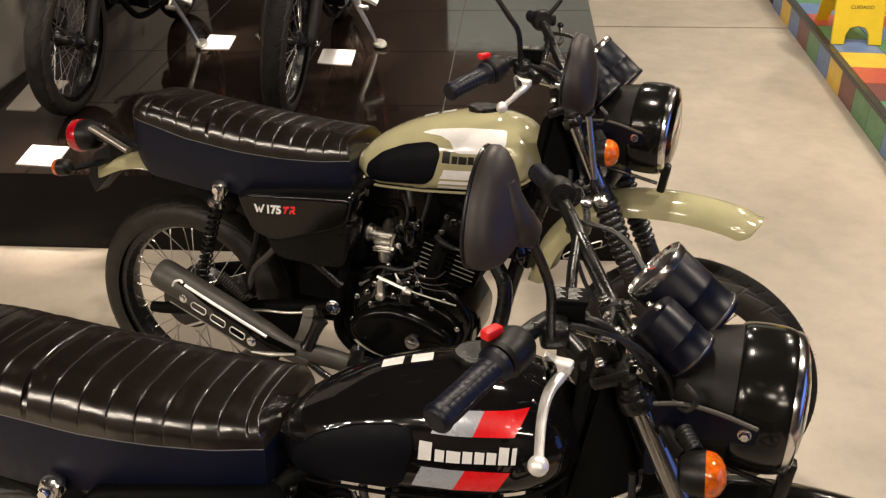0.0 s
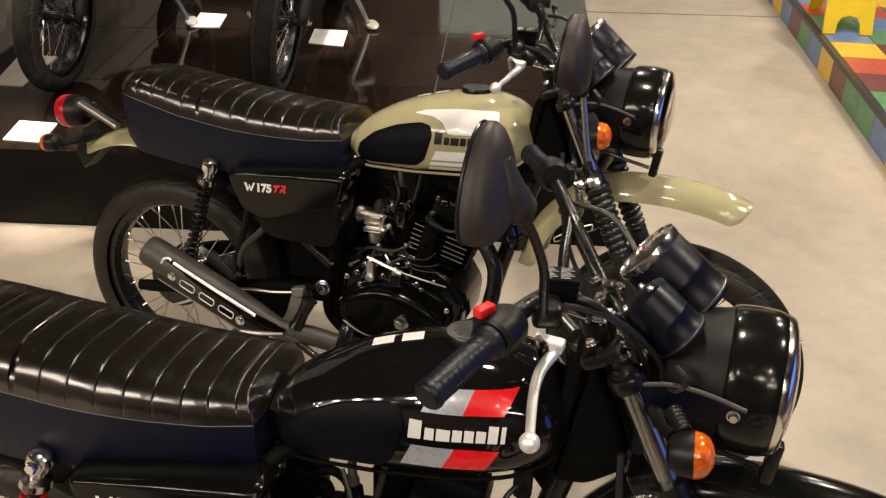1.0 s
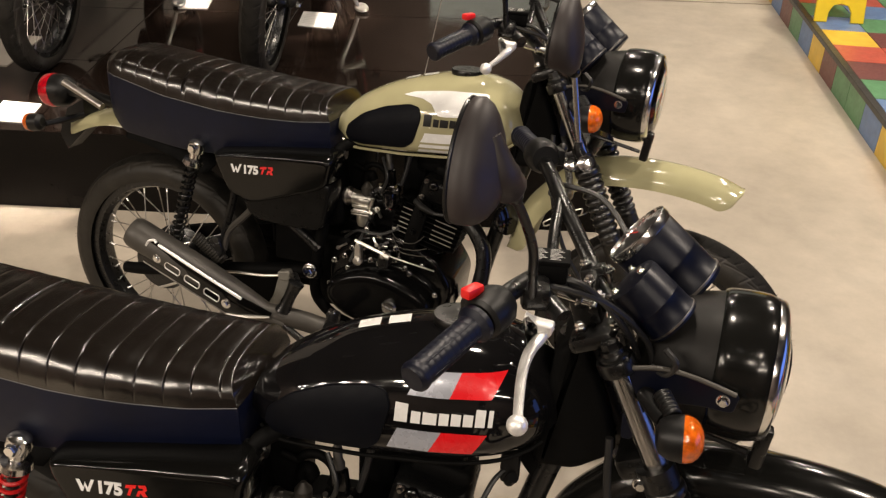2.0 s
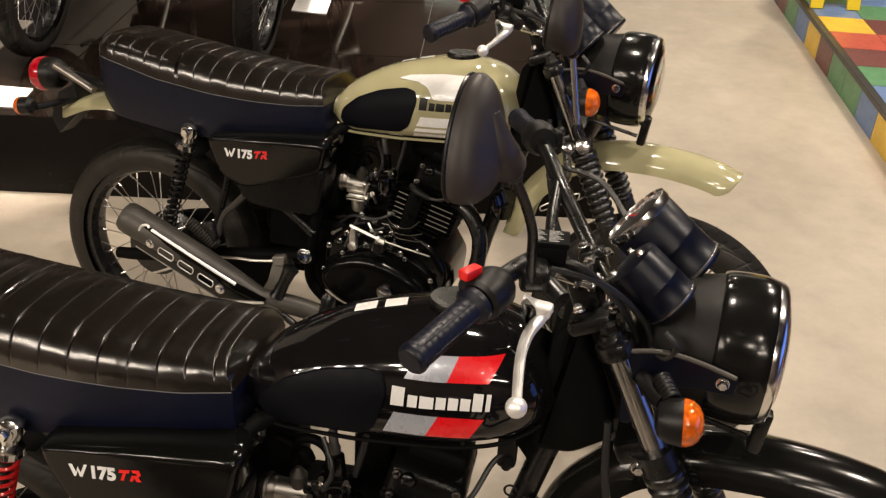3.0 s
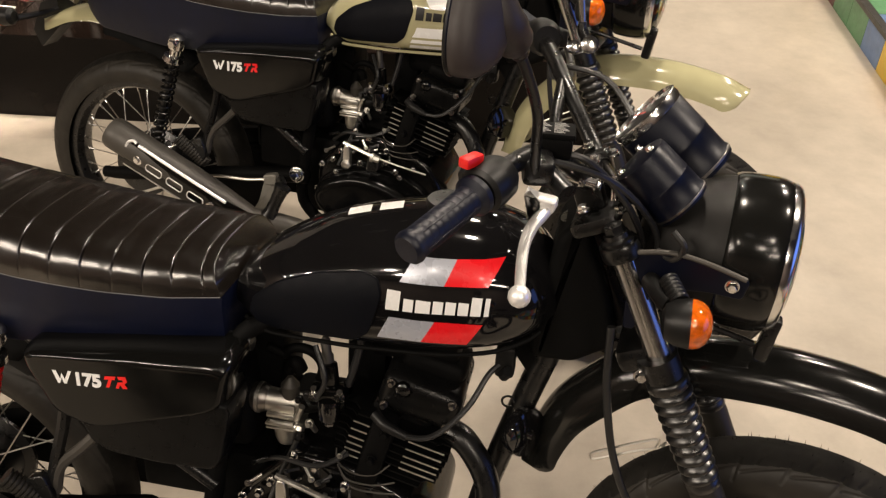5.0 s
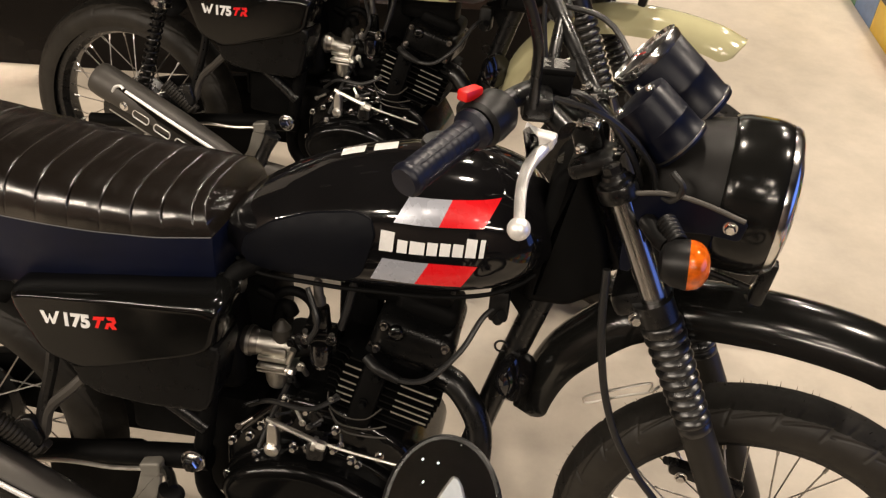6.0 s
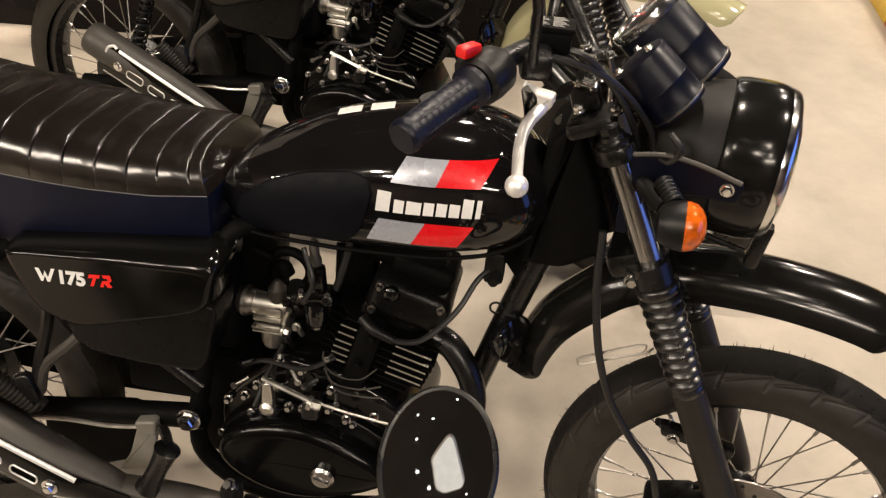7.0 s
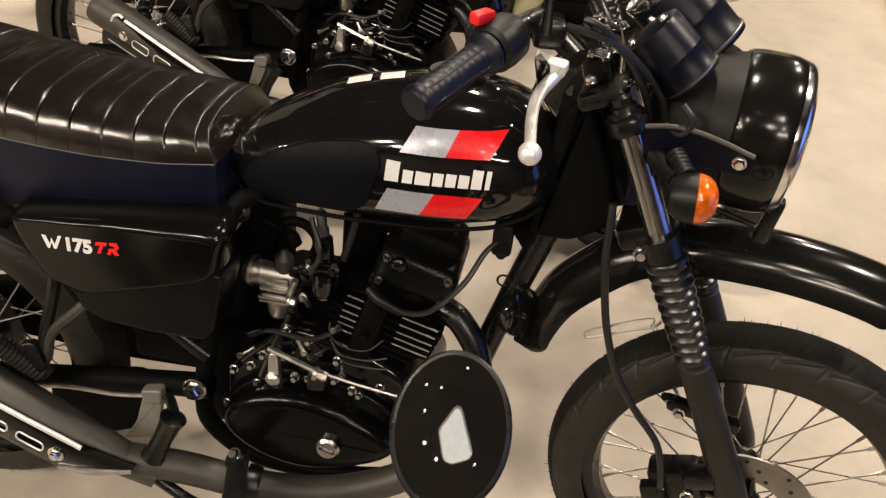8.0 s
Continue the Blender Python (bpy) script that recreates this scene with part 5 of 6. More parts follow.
    for name, c, r, length in (("speedometer", (1.038, 0.052, 1.023), 0.0475, 0.107), ("lamp_drum", (1.046, -0.047, 1.000), 0.0358, 0.076)):
        c = Vector(c)
        m = along(c, c + gd)
        ga = part(name, lathe([(r * 0.97, 0.004), (r, 0.006), (r, length * 0.52), (r * 1.015, length * 0.54), (r * 1.0, length * 0.56), (r * 0.99, length * 0.9), (r * 1.03, length * 0.93), (r * 1.0, length), (r * 0.5, length + 0.004)], m, 40), M_DRUM, bike, "black drum-shaped instrument", S)
        part("rear_ring", lathe([(r * 1.0, length * 0.915), (r * 1.045, length * 0.93), (r * 1.035, length * 0.955), (r * 1.0, length * 0.96)], m, 40, cap=False), M_DISC, ga)
        if name == "lamp_drum":
            part("cap", lathe([(r, 0.006), (r * 0.97, 0.0), (r * 0.6, -0.004), (r * 0.01, -0.006)], m, 32), M_DRUM, ga)
            for k in range(3):
                part("screw", hexbolt(m @ Vector((r * 0.7 * math.cos(k * 2.1), r * 0.7 * math.sin(k * 2.1), -0.003)), m.to_3x3() @ Vector((0, 0, -1)), 0.004, 0.006), M_CHROME, ga)
            continue
        part("bezel", lathe([(r * 1.02, 0.010), (r * 1.045, 0.004), (r * 1.025, -0.002), (r * 0.985, -0.003), (r * 0.955, 0.001), (r * 0.95, 0.004)], m, 40, cap=False), M_CHROME, ga, "chrome bezel")
        part("dial", lathe([(r * 0.955, 0.003), (r * 0.5, 0.0029), (r * 0.01, 0.0028)], m, 40), M_DIAL, ga)
        ticks = None
        for k in range(22):
            a = radians(-40 + 260 * k / 21)
            b = block(r * (0.16 if k % 2 else 0.22), 0.0012, 0.0006, m @ Matrix.Rotation(a, 4, "Z") @ pose(r * 0.80, 0, 0.0020), 0)
            ticks = b if ticks is None else join(ticks, b)
        part("dial_marks", ticks, M_WHITE, ga)
        part("needle", block(r * 0.8, 0.0018, 0.0008, m @ Matrix.Rotation(radians(-35), 4, "Z") @ pose(r * 0.3, 0, -0.0012), 0), M_SWITCH, ga, "red needle")
    part("instrument_stay", join(block(0.05, 0.13, 0.012, Matrix.Translation((1.055, 0.0, 0.95)) @ Matrix.Rotation(radians(40), 4, "Y"), 0.004), tube([(1.02, 0, 0.925), (1.06, 0, 0.95)], 0.014, 8)), M_SATIN, bike, "", S)

    # handlebar and its controls
    part("handlebar", tube([(0.868, -0.356, 1.000), (0.893, -0.30, 1.014), (0.925, -0.205, 1.034), (0.948, -0.125, 1.022), (0.975, -0.07, 0.985), (0.987, -0.045, 0.960), (0.990, 0, 0.957),
                            (0.987, 0.045, 0.960), (0.965, 0.07, 0.985), (0.925, 0.115, 1.026), (0.888, 0.18, 1.050), (0.845, 0.265, 1.055), (0.805, 0.345, 1.046)], 0.0112, 14), M_SATIN, bike, "wide matte black handlebar", S)
    for s in (-1, 1):
        part("bar_clamp", block(0.036, 0.024, 0.045, Matrix.Translation((0.992, s * 0.042, 0.948)) @ Matrix.Rotation(radians(-20), 4, "Y"), 0.005), M_SATIN, bike, "", S)
        for p in ((0.975, s * 0.042, 0.971), (1.008, s * 0.042, 0.965), (0.992, s * 0.075, 0.935), (1.034, s * 0.060, 0.935)):
            part("clamp_screw", hexbolt(p, (-0.3, 0, 1), 0.0062, 0.008), M_CHROME, bike, "", S)
    for name, a, b in (("right", (0.867, -0.358, 1.000), (0.905, -0.262, 1.022)), ("left", (0.805, 0.347, 1.046), (0.858, 0.24, 1.056))):
        a, b = Vector(a), Vector(b)
        m, length = along(a, b), (b - a).length
        prof = [(0.006, -0.002), (0.014, -0.003), (0.0170, 0.0), (0.0178, 0.004), (0.0170, 0.008)]
        for k in range(9):
            h = 0.012 + (length - 0.03) * k / 8.5
            prof += [(0.0160, h), (0.0163, h + 0.0008), (0.0163, h + 0.0088), (0.0160, h + 0.0096)]
        prof += [(0.0165, length - 0.012), (0.022, length - 0.006), (0.022, length)]
        g = part("grip", lathe(prof, m, 28), M_GRIP, bike, "ribbed black rubber grip", S)
        for q in range(6):
            an = 2 * math.pi * q / 6
            part("grip_rib", block(0.0013, 0.0013, length * 0.72, m @ pose(0.0162 * math.cos(an), 0.0162 * math.sin(an), length * 0.5, 0, 0, math.degrees(an)), 0.001), M_GRIP, g)
        hd = (b - a).normalized()
        h0 = b + hd * 0.004
        hs = part("switch_housing", join(lathe([(0.021, 0), (0.0255, 0.004), (0.0265, 0.018), (0.025, 0.034), (0.020, 0.042)], along(h0, h0 + hd), 24),
                                         block(0.030, 0.026, 0.034, along(h0, h0 + hd) @ pose(0.018, 0.0, 0.022), 0.006)), M_MATTE, bike, "black switch housing", S)
        if name == "right":
            part("stop_switch", block(0.014, 0.026, 0.012, Matrix.Translation((0.895, -0.252, 1.053)) @ Matrix.Rotation(radians(-25), 4, "Z"), 0.003), M_SWITCH, hs, "red engine stop switch")
    # brake lever side
    part("lever_perch", join(block(0.034, 0.044, 0.030, Matrix.Translation((0.948, -0.170, 1.022)) @ Matrix.Rotation(radians(15), 4, "Z"), 0.007), tube([(0.955, -0.16, 1.015), (0.985, -0.185, 1.003)], 0.012, 10)), M_SATIN, bike, "", S)
    lev = tube([(0.972, -0.195, 0.996), (0.964, -0.210, 0.985), (0.9585, -0.228, 0.979), (0.9583, -0.255, 0.976), (0.9638, -0.295, 0.9794), (0.9722, -0.34, 0.9842), (0.9808, -0.383, 0.9898)], [0.009, 0.0095, 0.0085, 0.0074, 0.0066, 0.0060, 0.0056], 12, 6, 0.75)
    blade = plate(rounded([(0.944, 1.011), (0.949, 1.008), (0.958, 1.0055), (0.979, 1.004), (0.977, 0.990), (0.970, 0.983), (0.960, 0.975), (0.952, 0.968), (0.949, 0.974), (0.953, 0.984), (0.957, 0.992), (0.956, 0.999), (0.950, 1.003)], 0.25, 2), -0.196, -0.210, 0.004)
    part("brake_lever", join(lev, ball((0.9812, -0.386, 0.9902), 0.0105), blade), M_LEVER, bike, "polished silver ball-end brake lever", S)
    res = Matrix.Translation((0.955, -0.130, 1.036)) @ Matrix.Rotation(radians(10), 4, "Z")
    part("brake_reservoir", join(block(0.044, 0.036, 0.026, res, 0.005), block(0.048, 0.040, 0.007, res @ pose(0, 0, 0.015), 0.002)), M_DULL, bike, "black brake fluid reservoir", S)
    if "right" in seen:
        rows = [(-0.020 + 0.020 * q, -0.0155 + 0.0036 * k, 0.010 + 0.0022 * ((k * 3 + q * 5) % 4)) for k in range(9) for q in range(2)]
        part("cap_print", bars([[(px, py), (px + pl, py), (px + pl, py + 0.0010), (px, py + 0.0010)] for px, py, pl in rows], res @ pose(0, 0, 0.0186)), M_PRINT, bike, "plain bars of cap printing", S)
    part("clutch_lever", join(tube([(0.90, 0.155, 1.025), (0.918, 0.20, 1.005), (0.900, 0.30, 1.005), (0.874, 0.37, 1.020)], [0.007, 0.007, 0.006, 0.005], 10), ball((0.874, 0.373, 1.025), 0.0085)), M_SATIN, bike, "black clutch lever", S)
    part("bar_brace", tube([(0.920, 0.118, 1.030), (0.925, 0.06, 0.995), (0.940, -0.02, 0.965)], 0.0085, 10), M_SATIN, bike, "", S)
    # bright fittings on the yoke
    for p, q, r, mt in (((0.957, -0.062, 0.973), (0.982, -0.062, 0.969), 0.0075, M_CHROME), ((0.986, -0.062, 0.968), (1.000, -0.062, 0.966), 0.0065, M_CHROME), ((0.966, -0.042, 0.960), (0.964, -0.042, 0.982), 0.005, M_CHROME), ((0.994, -0.042, 0.960), (0.993, -0.042, 0.986), 0.005, M_CHROME), ((1.024, -0.05, 0.945), (1.022, -0.05, 0.966), 0.005, M_CHROME), ((1.040, -0.02, 0.955), (1.034, -0.025, 0.972), 0.0045, M_CHROME), ((1.02, -0.02, 0.955), (1.0, 0.02, 0.960), 0.006, M_SATIN)):
        part("cable_end", join(tube([p, q], r, 10), hexbolt(q, (Vector(q) - Vector(p)), r * 1.1, 0.008)), mt, bike, "", S)
    part("ignition_lock", lathe([(0.017, 0), (0.018, 0.03), (0.015, 0.034), (0.006, 0.034)], along((1.045, -0.005, 0.93), (1.01, -0.005, 1.0)), 20), M_CHROME, bike, "", S)
    for pts in ([(0.955, -0.14, 1.03), (1.0, -0.13, 1.02), (1.05, -0.09, 0.95), (1.07, -0.03, 0.86), (1.06, 0.0, 0.76)], [(0.94, -0.16, 1.03), (1.02, -0.12, 1.0), (1.075, -0.07, 0.93), (1.09, -0.06, 0.87)],
                [(0.90, 0.16, 1.04), (0.99, 0.12, 1.03), (1.06, 0.06, 0.93), (1.05, 0.02, 0.82)], [(1.10, -0.10, 0.94), (1.115, -0.105, 0.925), (1.105, -0.10, 0.905), (1.085, -0.095, 0.91)]):
        part("control_cable", tube(pts, 0.0042, 8), M_CABLE, bike, "", S)
    part("brake_hose", tube([(1.048, -0.105, 0.80), (1.054, -0.115, 0.726), (1.066, -0.118, 0.658), (1.080, -0.118, 0.605), (1.102, -0.118, 0.551), (1.137, -0.118, 0.497), (1.177, -0.118, 0.448), (1.196, -0.118, 0.389), (1.20, -0.112, 0.345)], 0.0052, 10), M_CABLE, bike, "black brake hose", S)
    part("hose_banjo", join(tube([(1.20, -0.112, 0.365), (1.20, -0.112, 0.335)], 0.007, 10), hexbolt((1.20, -0.116, 0.338), (0, -1, 0), 0.008, 0.012)), M_CHROME, bike, "bright banjo fitting", S)
    part("hose_bracket", join(block(0.105, 0.022, 0.020, pose(1.232, -0.062, 0.474, 0, 8, 0), 0.006), tube([(1.19, -0.06, 0.477), (1.184, -0.07, 0.495), (1.172, -0.08, 0.503)], 0.006, 8)), M_SATIN, bike, "", S)
    part("bolt", hexbolt((1.198, -0.074, 0.475), (0, -1, 0), 0.007, 0.008), M_CHROME, bike, "", S)
    part("hose_guide", tube([(1.140, -0.10, 0.640), (1.131, -0.11, 0.636), (1.10, -0.112, 0.622), (1.056, -0.112, 0.596), (1.049, -0.112, 0.598), (1.052, -0.112, 0.606), (1.09, -0.112, 0.630), (1.125, -0.111, 0.649), (1.131, -0.11, 0.646), (1.129, -0.11, 0.636)], 0.0017, 6, 3), M_ALU, bike, "bent wire hose guide", S)
    part("brake_caliper", join(block(0.075, 0.045, 0.085, Matrix.Translation((1.225, -0.080, 0.345)) @ Matrix.Rotation(radians(-20), 4, "Y"), 0.010), block(0.035, 0.02, 0.05, pose(1.195, -0.11, 0.34, 0, -20, 0), 0.005), block(0.045, 0.03, 0.03, pose(1.25, -0.095, 0.385, 0, -20, 0), 0.008)), M_SATIN, bike, "black brake caliper", S)
    for p in ((1.240, -0.104, 0.352), (1.214, -0.104, 0.318)):
        part("caliper_bolt", hexbolt(p, (0, -1, 0), 0.0075, 0.012), M_CHROME, bike, "", S)

    # mirrors
    for side in seen:
        if side == "right" and khaki:
            mirror(bike, (0.836, -0.226, 1.235), (0.95, -0.10, 0.30), (0.0, 0.1, 1.0), 0.070, 0.128, [(0.950, -0.185, 1.02), (0.950, -0.195, 1.06), (0.945, -0.20, 1.098), (0.928, -0.208, 1.125), (0.882, -0.220, 1.190)], S, None, 0.036)
        elif side == "right":
            mirror(bike, (0.906, -0.312, 1.220), (0.975, -0.19, 0.06), (0.04, 0.453, 0.89), 0.052, 0.120, [(0.948, -0.185, 1.020), (0.950, -0.205, 1.060), (0.953, -0.228, 1.100), (0.946, -0.245, 1.138), (0.936, -0.262, 1.172)], S, None, 0.026, False, 0.019)
        elif side == "left" and khaki:
            mirror(bike, (0.860, 0.245, 1.292), (0.96, -0.12, 0.25), (0.0, 0.1, 1.0), 0.085, 0.110, [(0.872, 0.205, 1.06), (0.895, 0.215, 1.082), (0.913, 0.225, 1.115), (0.908, 0.235, 1.165), (0.870, 0.242, 1.24)], S)
        elif side == "left":
            mirror(bike, (0.884, 0.235, 1.246), (0.99, -0.03, -0.10), (0.10, 0.46, 0.88), 0.072, 0.112, [LEFT_ROD[0], LEFT_ROD[0].lerp(LEFT_ROD[1], 0.5), LEFT_ROD[1]], S, None, 0.034, True)
            foot = Vector((0.937, 0.214, 1.056))
            part("mirror_foot", tube([LEFT_ROD[0], LEFT_ROD[0].lerp(foot, 0.4) + Vector((-0.004, 0, 0)), foot], [0.006, 0.008, 0.009], 10), M_SATIN, bike, "", S)
            part("mirror_clamp", join(lathe([(0.008, 0), (0.0125, 0.003), (0.0125, 0.010), (0.008, 0.012)], along(foot, foot + Vector((0.2, -1, 0.4))), 18), lathe([(0.007, 0), (0.010, 0.003), (0.010, 0.009), (0.006, 0.011)], along(foot + Vector((-0.022, -0.002, -0.006)), foot + Vector((0.2, -1, 0.4))), 18)), M_CHROME, bike, "bright mirror clamp", S)
        else:
            side(bike, S)
    return bike


# ---- the setting ----
def slab(name, outline, z0, z1, mat, label="", kind="structure", category="", bevel=0.0, parent=None):
    """A flat slab over an outline of (x, y) points."""
    rings = [[(x, y, z0) for x, y in outline], [(x, y, z1 - bevel) for x, y in outline]]
    if bevel:
        rings.append([(x, y, z1) for x, y in inset(outline, bevel)])
    ob = part(name, loft(rings), mat, parent, smooth=False)
    if not parent:
        tagged(ob, label, category, kind=kind)
    return ob


X0, X1, Y0, Y1 = -5.0, 6.5, -4.5, 8.5
JOINT = 0.0924  # slope of the floor joint
slab("floor", [(X0, Y0), (X1, Y0), (X1, 4.477 + JOINT * X1), (X0, 4.477 + JOINT * X0)], -0.12, 0.0, M_CONCRETE, "polished beige concrete floor with faint stains", category="floor")
slab("floor", [(X0, 4.497 + JOINT * X0), (X1, 4.497 + JOINT * X1), (X1, Y1), (X0, Y1)], -0.12, 0.0, M_CONCRETE, "polished beige concrete floor beyond a dark joint", category="floor")
slab("floor_joint", [(X0, 4.470 + JOINT * X0), (X1, 4.470 + JOINT * X1), (X1, 4.504 + JOINT * X1), (X0, 4.504 + JOINT * X0)], -0.16, -0.012, M_JOINT, "dark recessed joint across the floor", category="floor joint")
for name, a, b in (("wall_north", (X0, Y1, X1, Y1 + 0.15), 0), ("wall_south", (X0, Y0 - 0.15, X1, Y0), 0), ("wall_west", (X0 - 0.15, Y0, X0, Y1), 0), ("wall_east", (X1, Y0, X1 + 0.15, Y1), 0)):
    slab(name, [(a[0], a[1]), (a[2], a[1]), (a[2], a[3]), (a[0], a[3])], 0, CEILING, M_WALL, "dark plain showroom wall", category="wall")
slab("ceiling", [(X0 - 0.15, Y0 - 0.15), (X1 + 0.15, Y0 - 0.15), (X1 + 0.15, Y1 + 0.15), (X0 - 0.15, Y1 + 0.15)], CEILING, CEILING + 0.1, M_CEIL, "dark showroom ceiling", category="ceiling")

# unseen; added for the grey-green reflection in the stage tiles
slab("wall_board", [(-1.0, Y1 - 0.03), (3.4, Y1 - 0.03), (3.4, Y1 - 0.002), (-1.0, Y1 - 0.002)], 0.8, 2.12, M_BOARD, "pale grey-green board on the dark wall, out of view", category="wall board")

# the glossy black stage
CORNER, UX, UY, TILE = Vector((1.005, 1.885)), Vector((-1, -0.118)).normalized(), Vector((-0.13, 1)).normalized(), 0.66
STAGE = 0.30


def on_stage(a, b):
    p = CORNER + UX * a + UY * b
    return (p.x, p.y)


def quad(a0, a1, b0, b1):
    return [on_stage(a0, b0), on_stage(a1, b0), on_stage(a1, b1), on_stage(a0, b1)]


stage = slab("stage", quad(0.004, 4.6, 0.004, 4.0), 0, STAGE - 0.004, M_GROUT, "low display stage clad in polished black tiles", category="stage")
slab("stage_front", quad(0.0, 4.6, 0.0, 0.003), 0.0, STAGE - 0.002, M_FACE, parent=stage)
slab("stage_side", quad(0.0, 0.003, 0.004, 4.0), 0.0, STAGE - 0.002, M_FACE, parent=stage)
for i in range(7):
    for j in range(6):
        g = 0.0017
        slab("tile", quad(i * TILE + g, (i + 1) * TILE - g, j * TILE + g, (j + 1) * TILE - g), STAGE - 0.004, STAGE, M_TILE, bevel=0.001, parent=stage)

# pale panel wall beside the stage
wall = slab("wall_partition", [(-1.50, 1.5), (-1.50 - 0.15 * 3.6, 5.1), (-1.62 - 0.15 * 3.6, 5.1), (-1.62, 1.5)], STAGE, 1.9, M_PANEL, "pale panelled partition wall beside the stage", category="wall")
slab("baseboard", [(-1.488, 1.5), (-1.488 - 0.15 * 3.6, 5.1), (-1.499 - 0.15 * 3.6, 5.1), (-1.499, 1.5)], STAGE, STAGE + 0.035, M_SKIRTING, "dark narrow baseboard", category="baseboard")
slab("panel_joint", [(-1.496, 1.5), (-1.496 - 0.15 * 3.6, 5.1), (-1.499 - 0.15 * 3.6, 5.1), (-1.499, 1.5)], 0.66, 0.668, M_SKIRTING, "dark horizontal wall panel joint", category="joint")
tagged(slab("floor_panel", [(-1.50, 2.16), (-1.37, 2.166), (-1.42, 2.50), (-1.60, 2.50)], STAGE, STAGE + 0.006, M_PANEL), "pale panel lying on the stage", "panel", kind="structure")


def card(corners):
    """A printed card lying on the stage."""
    c = [Vector((x, y, 0)) for x, y in corners]
    mid = sum(c, Vector()) / 4
    top = [Vector((p.x, p.y, STAGE + 0.004)) for p in c]
    ob = empty("info_card", Matrix.Translation((mid.x, mid.y, STAGE)))
    inv = ob.matrix_world.inverted()
    rings = [[inv @ Vector((p.x, p.y, STAGE + 0.0005)) for p in c], [inv @ p for p in top]]
    part("card", loft(rings), M_PAPER, ob, smooth=False)
    u, v = top[1] - top[0], top[3] - top[0]
    for k in range(6):
        a, b = top[0] + v * (0.16 + 0.12 * k) + u * 0.1, 0.8 if k % 3 else 0.5
        pts = [inv @ (q + Vector((0, 0, 0.0008))) for q in (a, a + u * b, a + u * b + v * 0.02, a + v * 0.02)]
        part("print_line", bm_from(pts, [(0, 1, 2, 3)]), M_PRINT, ob)
    tagged(ob, "white printed information card lying on the black stage", "card", "information cards")


card([(-1.032, 2.992), (-0.895, 3.010), (-0.941, 3.203), (-1.079, 3.204)])
card([(-0.409, 2.883), (-0.244, 2.867), (-0.284, 3.073), (-0.444, 3.069)])
card([(-1.141, 1.701), (-0.990, 1.706), (-1.028, 1.864), (-1.180, 1.861)])

# the coloured raised floor
KX, KY, KS, KH = 1.868, 4.574, -0.1045, 0.15


def kerb(y, off=0.0):
    return (KX + KS * (y - KY) + off, y)


raised = slab("raised_floor", [kerb(-4.4, 0.012), (6.4, -4.4), (6.4, 8.4), kerb(8.4, 0.012)], 0, KH - 0.006, M_JOINT, "raised floor clad in coloured square tiles", category="raised floor")
FACE = ["blue", "yellow", "blue", "brown", "green", "blue", "yellow", "brown", "green", "green", "blue", "yellow", "red", "green", "blue", "brown"]
TOPS = [["brown", "green", "blue", "red", "green", "blue", "yellow", "red"], ["red", "green", "blue", "yellow", "red", "blue", "green", "brown"], ["blue", "red", "green", "blue", "yellow", "green", "red", "blue"]]
PITCH, FIRST = 0.215, 5.09
for k in range(34):
    y1, y0 = FIRST - PITCH * k - 0.002, FIRST - PITCH * (k + 1) + 0.002
    slab("face_tile", [kerb(y0), kerb(y1), kerb(y1, 0.012), kerb(y0, 0.012)], 0.002, KH - 0.02, TOYS[FACE[k % 16]], bevel=0.001, parent=raised)
    for r in range(4):
        a = 0.031 + PITCH * r
        slab("top_tile", [kerb(y0, a + 0.002), kerb(y0, a + PITCH - 0.002), kerb(y1, a + PITCH - 0.002), kerb(y1, a + 0.002)], KH - 0.006, KH, TOYS[TOPS[r % 3][(k + r) % 8]], bevel=0.001, parent=raised)
slab("edge_trim", [kerb(-4.4, -0.004), kerb(-4.4, 0.030), kerb(8.4, 0.030), kerb(8.4, -0.004)], KH - 0.019, KH + 0.003, M_TRIM, bevel=0.003, parent=raised)


def wet_floor_sign(x, y, z, turn):
    """A folding yellow caution sign: two leaves, each with an arch cut in its foot."""
    sign = empty("caution_sign", pose(x, y, z, 0, 0, turn))
    tagged(sign, "yellow plastic folding caution sign standing on the coloured floor", "caution sign")
    prof = [(-0.120, 0), (-0.058, 0), (-0.054, 0.05), (-0.036, 0.082), (0, 0.092), (0.036, 0.082), (0.054, 0.05), (0.058, 0), (0.120, 0), (0.112, 0.50), (0.095, 0.60), (0.05, 0.62), (0.035, 0.60), (-0.035, 0.60), (-0.05, 0.62), (-0.095, 0.60), (-0.112, 0.50)]
    for s in (-1, 1):
        m = Matrix.Translation((0, s * 0.21, 0)) @ Matrix.Rotation(radians(s * 19), 4, "X")
        leaf = plate(prof, 0.008, -0.008, 0.003) if s < 0 else plate(prof, -0.008, 0.008, 0.003)
        bmesh.ops.transform(leaf, matrix=m, verts=leaf.verts)
        lf = part("leaf", leaf, M_YELLOW, sign)
        if s < 0:
            part("lettering", letters("CUIDADO", 0.024, m @ Matrix(((1, 0, 0, -0.046), (0, 0, -1, -0.0085), (0, 1, 0, 0.175), (0, 0, 0, 1)))), M_INK, lf, "black printed word")
    part("hinge", tube([(-0.09, 0, 0.585), (0.09, 0, 0.585)], 0.012, 10), M_YELLOW, sign)
    return sign


wet_floor_sign(2.072, 4.13, KH, 2)

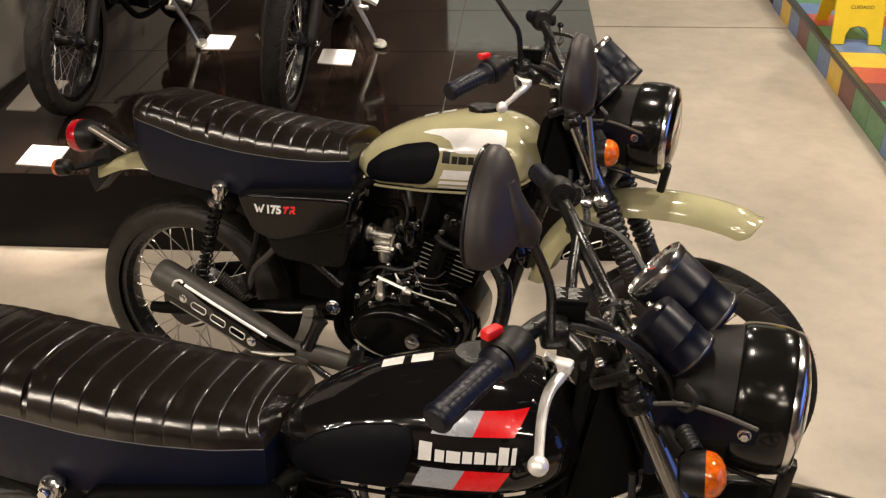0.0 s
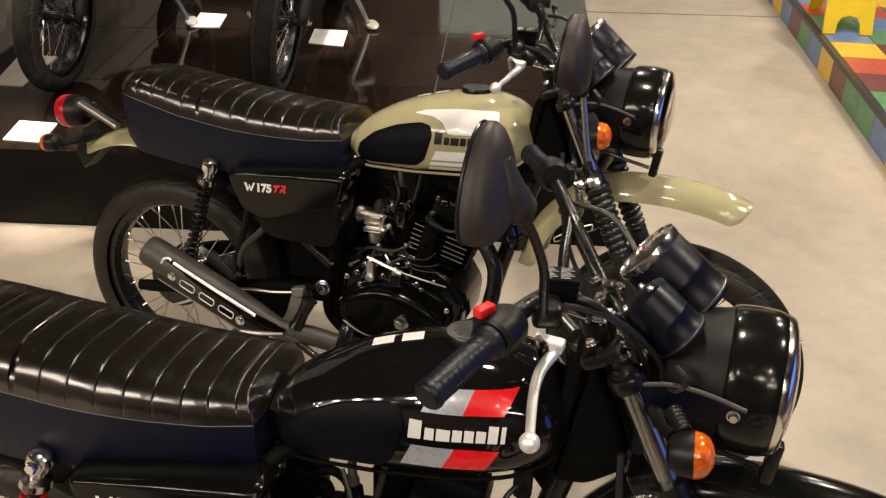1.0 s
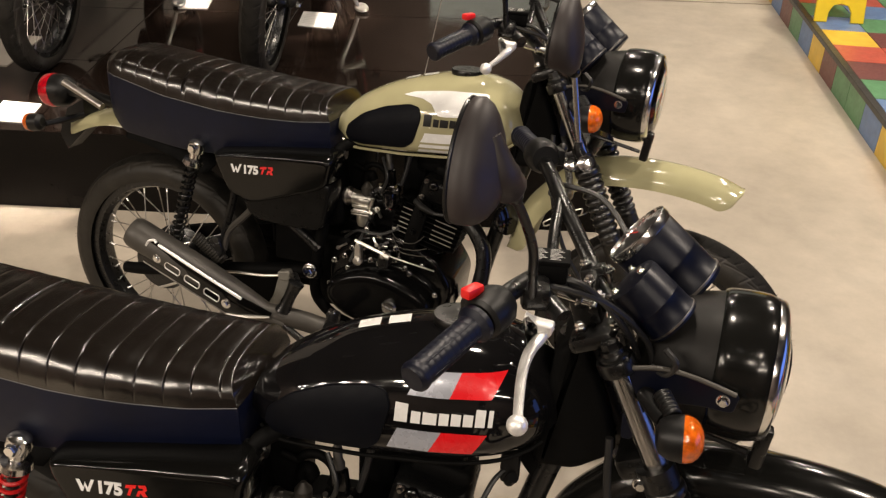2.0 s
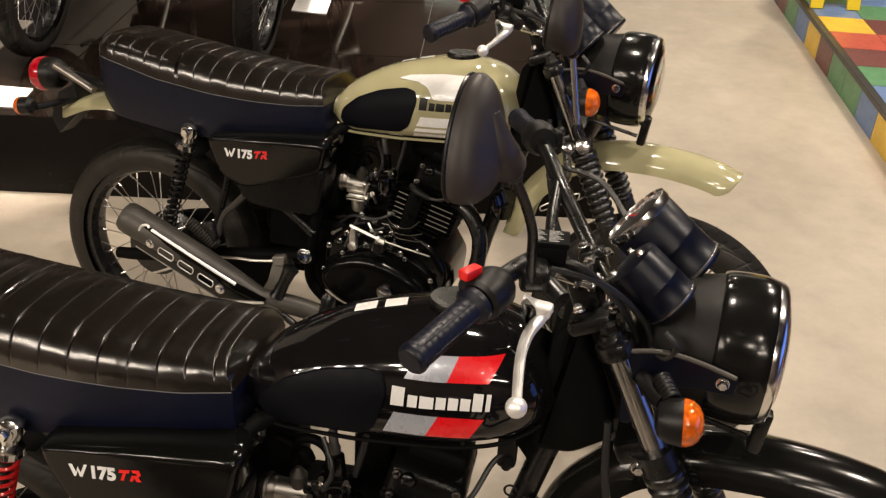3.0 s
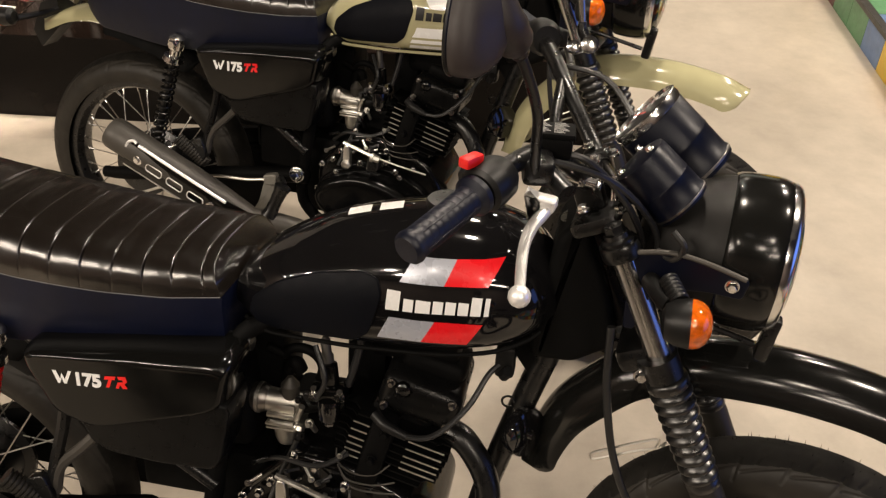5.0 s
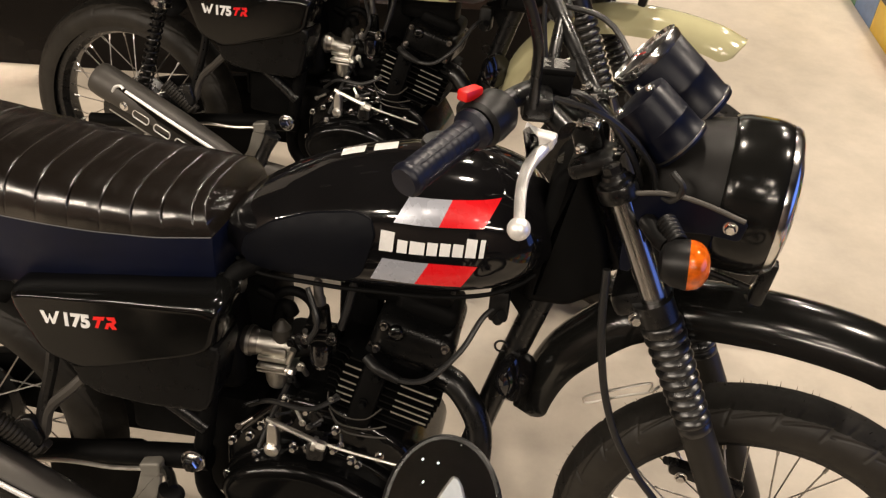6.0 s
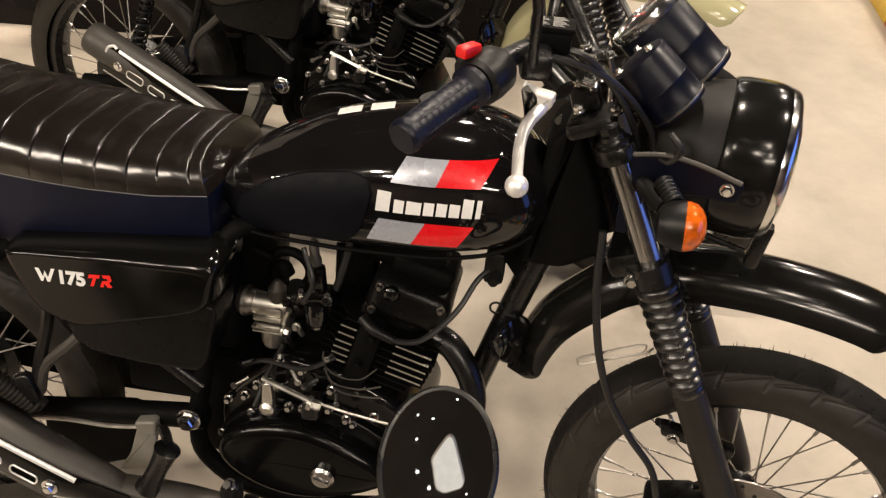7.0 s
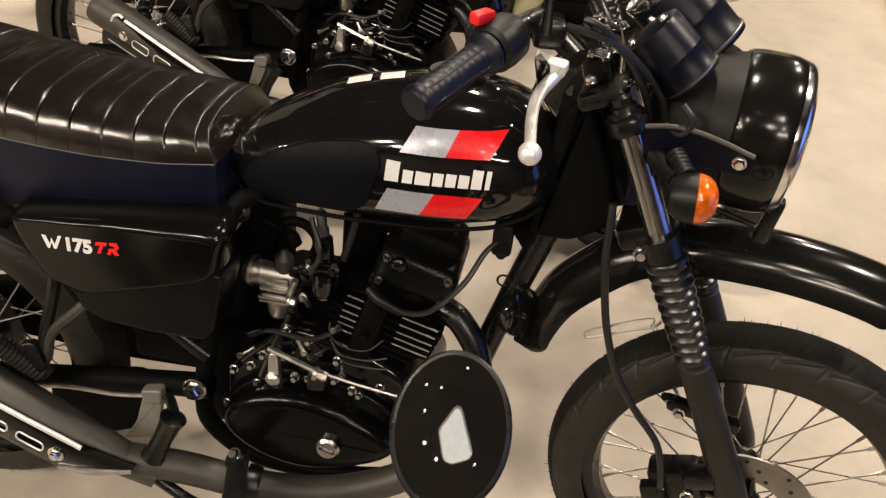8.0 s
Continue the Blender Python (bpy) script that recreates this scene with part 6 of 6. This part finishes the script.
# ceiling lamp housings, all out of view
for lx, ly, watts in WIDE + LAMPS + ROWS + BEAMS + SPOTS + [(0.55, 3.15, 2.2)]:
    can = empty("ceiling_lamp", pose(lx, ly, CEILING))
    r = 0.155 if (lx, ly, watts) in WIDE else 0.085
    part("lamp_ring", lathe([(r, -0.05), (r + 0.015, -0.05), (r + 0.02, -0.03), (r + 0.015, 0.0), (r, 0.0)], None, 28, cap=False), M_WHITE, can)
    tagged(can, "round ceiling downlight with a pale ring, out of view", "ceiling lamp", "ceiling downlights")

for lx, ly, length, watts in STRIPS:
    strip = empty("strip_lamp", pose(lx, ly, CEILING))
    part("housing", block(length + 0.06, 0.19, 0.05, pose(0, 0, -0.028), 0.008), M_WHITE, strip)
    tagged(strip, "long white ceiling strip lamp", "ceiling lamp", "ceiling strip lamps")


def hang_mirror_kite(x, y, z, turn):
    """A pale glowing shape under the ceiling, out of view, added for the mirror."""
    box = empty("mirror_kite", pose(x, y, z, 0, 0, turn))
    kite = rounded([(-0.022, 0.155), (0.024, 0.150), (0.140, -0.055), (0.130, -0.095), (0.024, -0.150), (-0.036, -0.140), (-0.104, 0.0), (-0.096, 0.036)], 0.25)
    part("body", loft([[(px, py, 0.06) for px, py in inset(kite, 0.012)], [(px, py, 0.01) for px, py in kite], [(px, py, 0.0) for px, py in inset(kite, 0.008)]]), M_WHITE, box)
    part("stem", tube([(0, 0, 0.06), (0, 0, CEILING - z)], 0.012, 8), M_WHITE, box)
    part("glowing_face", loft([[(px, py, -0.001) for px, py in inset(kite, 0.010)], [(px, py, -0.006) for px, py in inset(kite, 0.014)]]), M_KITE_GLOW, box)
    tagged(box, "small pale tapered shape hung out of view for the mirror's reflection", "ceiling lamp")


# placed where the low mirror reflects it as a pale kite
hang_mirror_kite(0.897, -1.245, 3.02, -2)



def pin_lamp(x, y):
    """A tiny bright ceiling pin light, unseen, added for dots in the mirror."""
    pin = empty("pin_lamp", pose(x, y, CEILING))
    part("collar", lathe([(0.018, -0.004), (0.016, -0.008), (0.010, -0.008)], None, 16), M_DULL, pin)
    part("bulb", lathe([(0.009, -0.008), (0.008, -0.012), (0.002, -0.014)], None, 12), M_PIN, pin)
    tagged(pin, "tiny bright pin light set in the dark ceiling, out of view", "ceiling lamp", "ceiling pin lights")


for px, py in ((0.58, -1.05), (0.70, -1.42), (0.66, -1.24), (1.12, -1.50), (0.93, -0.86), (0.80, -1.50), (0.74, -1.08)):
    pin_lamp(px, py)

# ---- the motorcycles ----
near = build_bike("black", Matrix(), 11.98, -7.6, "glossy black retro motorcycle with red and grey tank stripes")
build_bike("khaki", pose(-0.1592, 1.0033, 0, 0, 0, -6.17), 10.74, -5.08, "retro motorcycle with khaki tank and mudguards")


def low_mirror(bike, S):
    inv = bike.matrix_world.inverted()
    c, n = Vector((0.921, -0.457, 0.998)), Vector((0.02, -0.47, 0.88)).normalized()
    back = inv.to_3x3() @ -n
    c = inv @ c
    mirror(bike, c, back, inv.to_3x3() @ Vector((-0.08, 0.88, 0.47)), 0.075, 0.101, [(0.868, 0.205, 1.055), (0.873, 0.30, 1.00), (0.875, 0.42, 0.955), c + back * 0.075, c + back * 0.02], Matrix(), M_SATIN)


build_bike("black", pose(0.06, -1.15, 0), 11.5, -6.0, "glossy black retro motorcycle at the end of the row", seen=(low_mirror,))
on_show = None
for (fx, fy), yaw in (((-1.212, 2.200), -82.5), ((-0.345, 2.303), -82.0)):
    h = Vector((math.cos(radians(yaw)), math.sin(radians(yaw))))
    m = pose(fx - 1.322 * h.x, fy - 1.322 * h.y, STAGE, 0, 0, yaw)
    if on_show is None:
        on_show = build_bike("black", m, 9, 0.0, "black retro motorcycle standing on the black stage", "motorcycles on the stage")
    else:
        copy_thing(on_show, m @ Matrix.Rotation(radians(-9), 4, "X"))
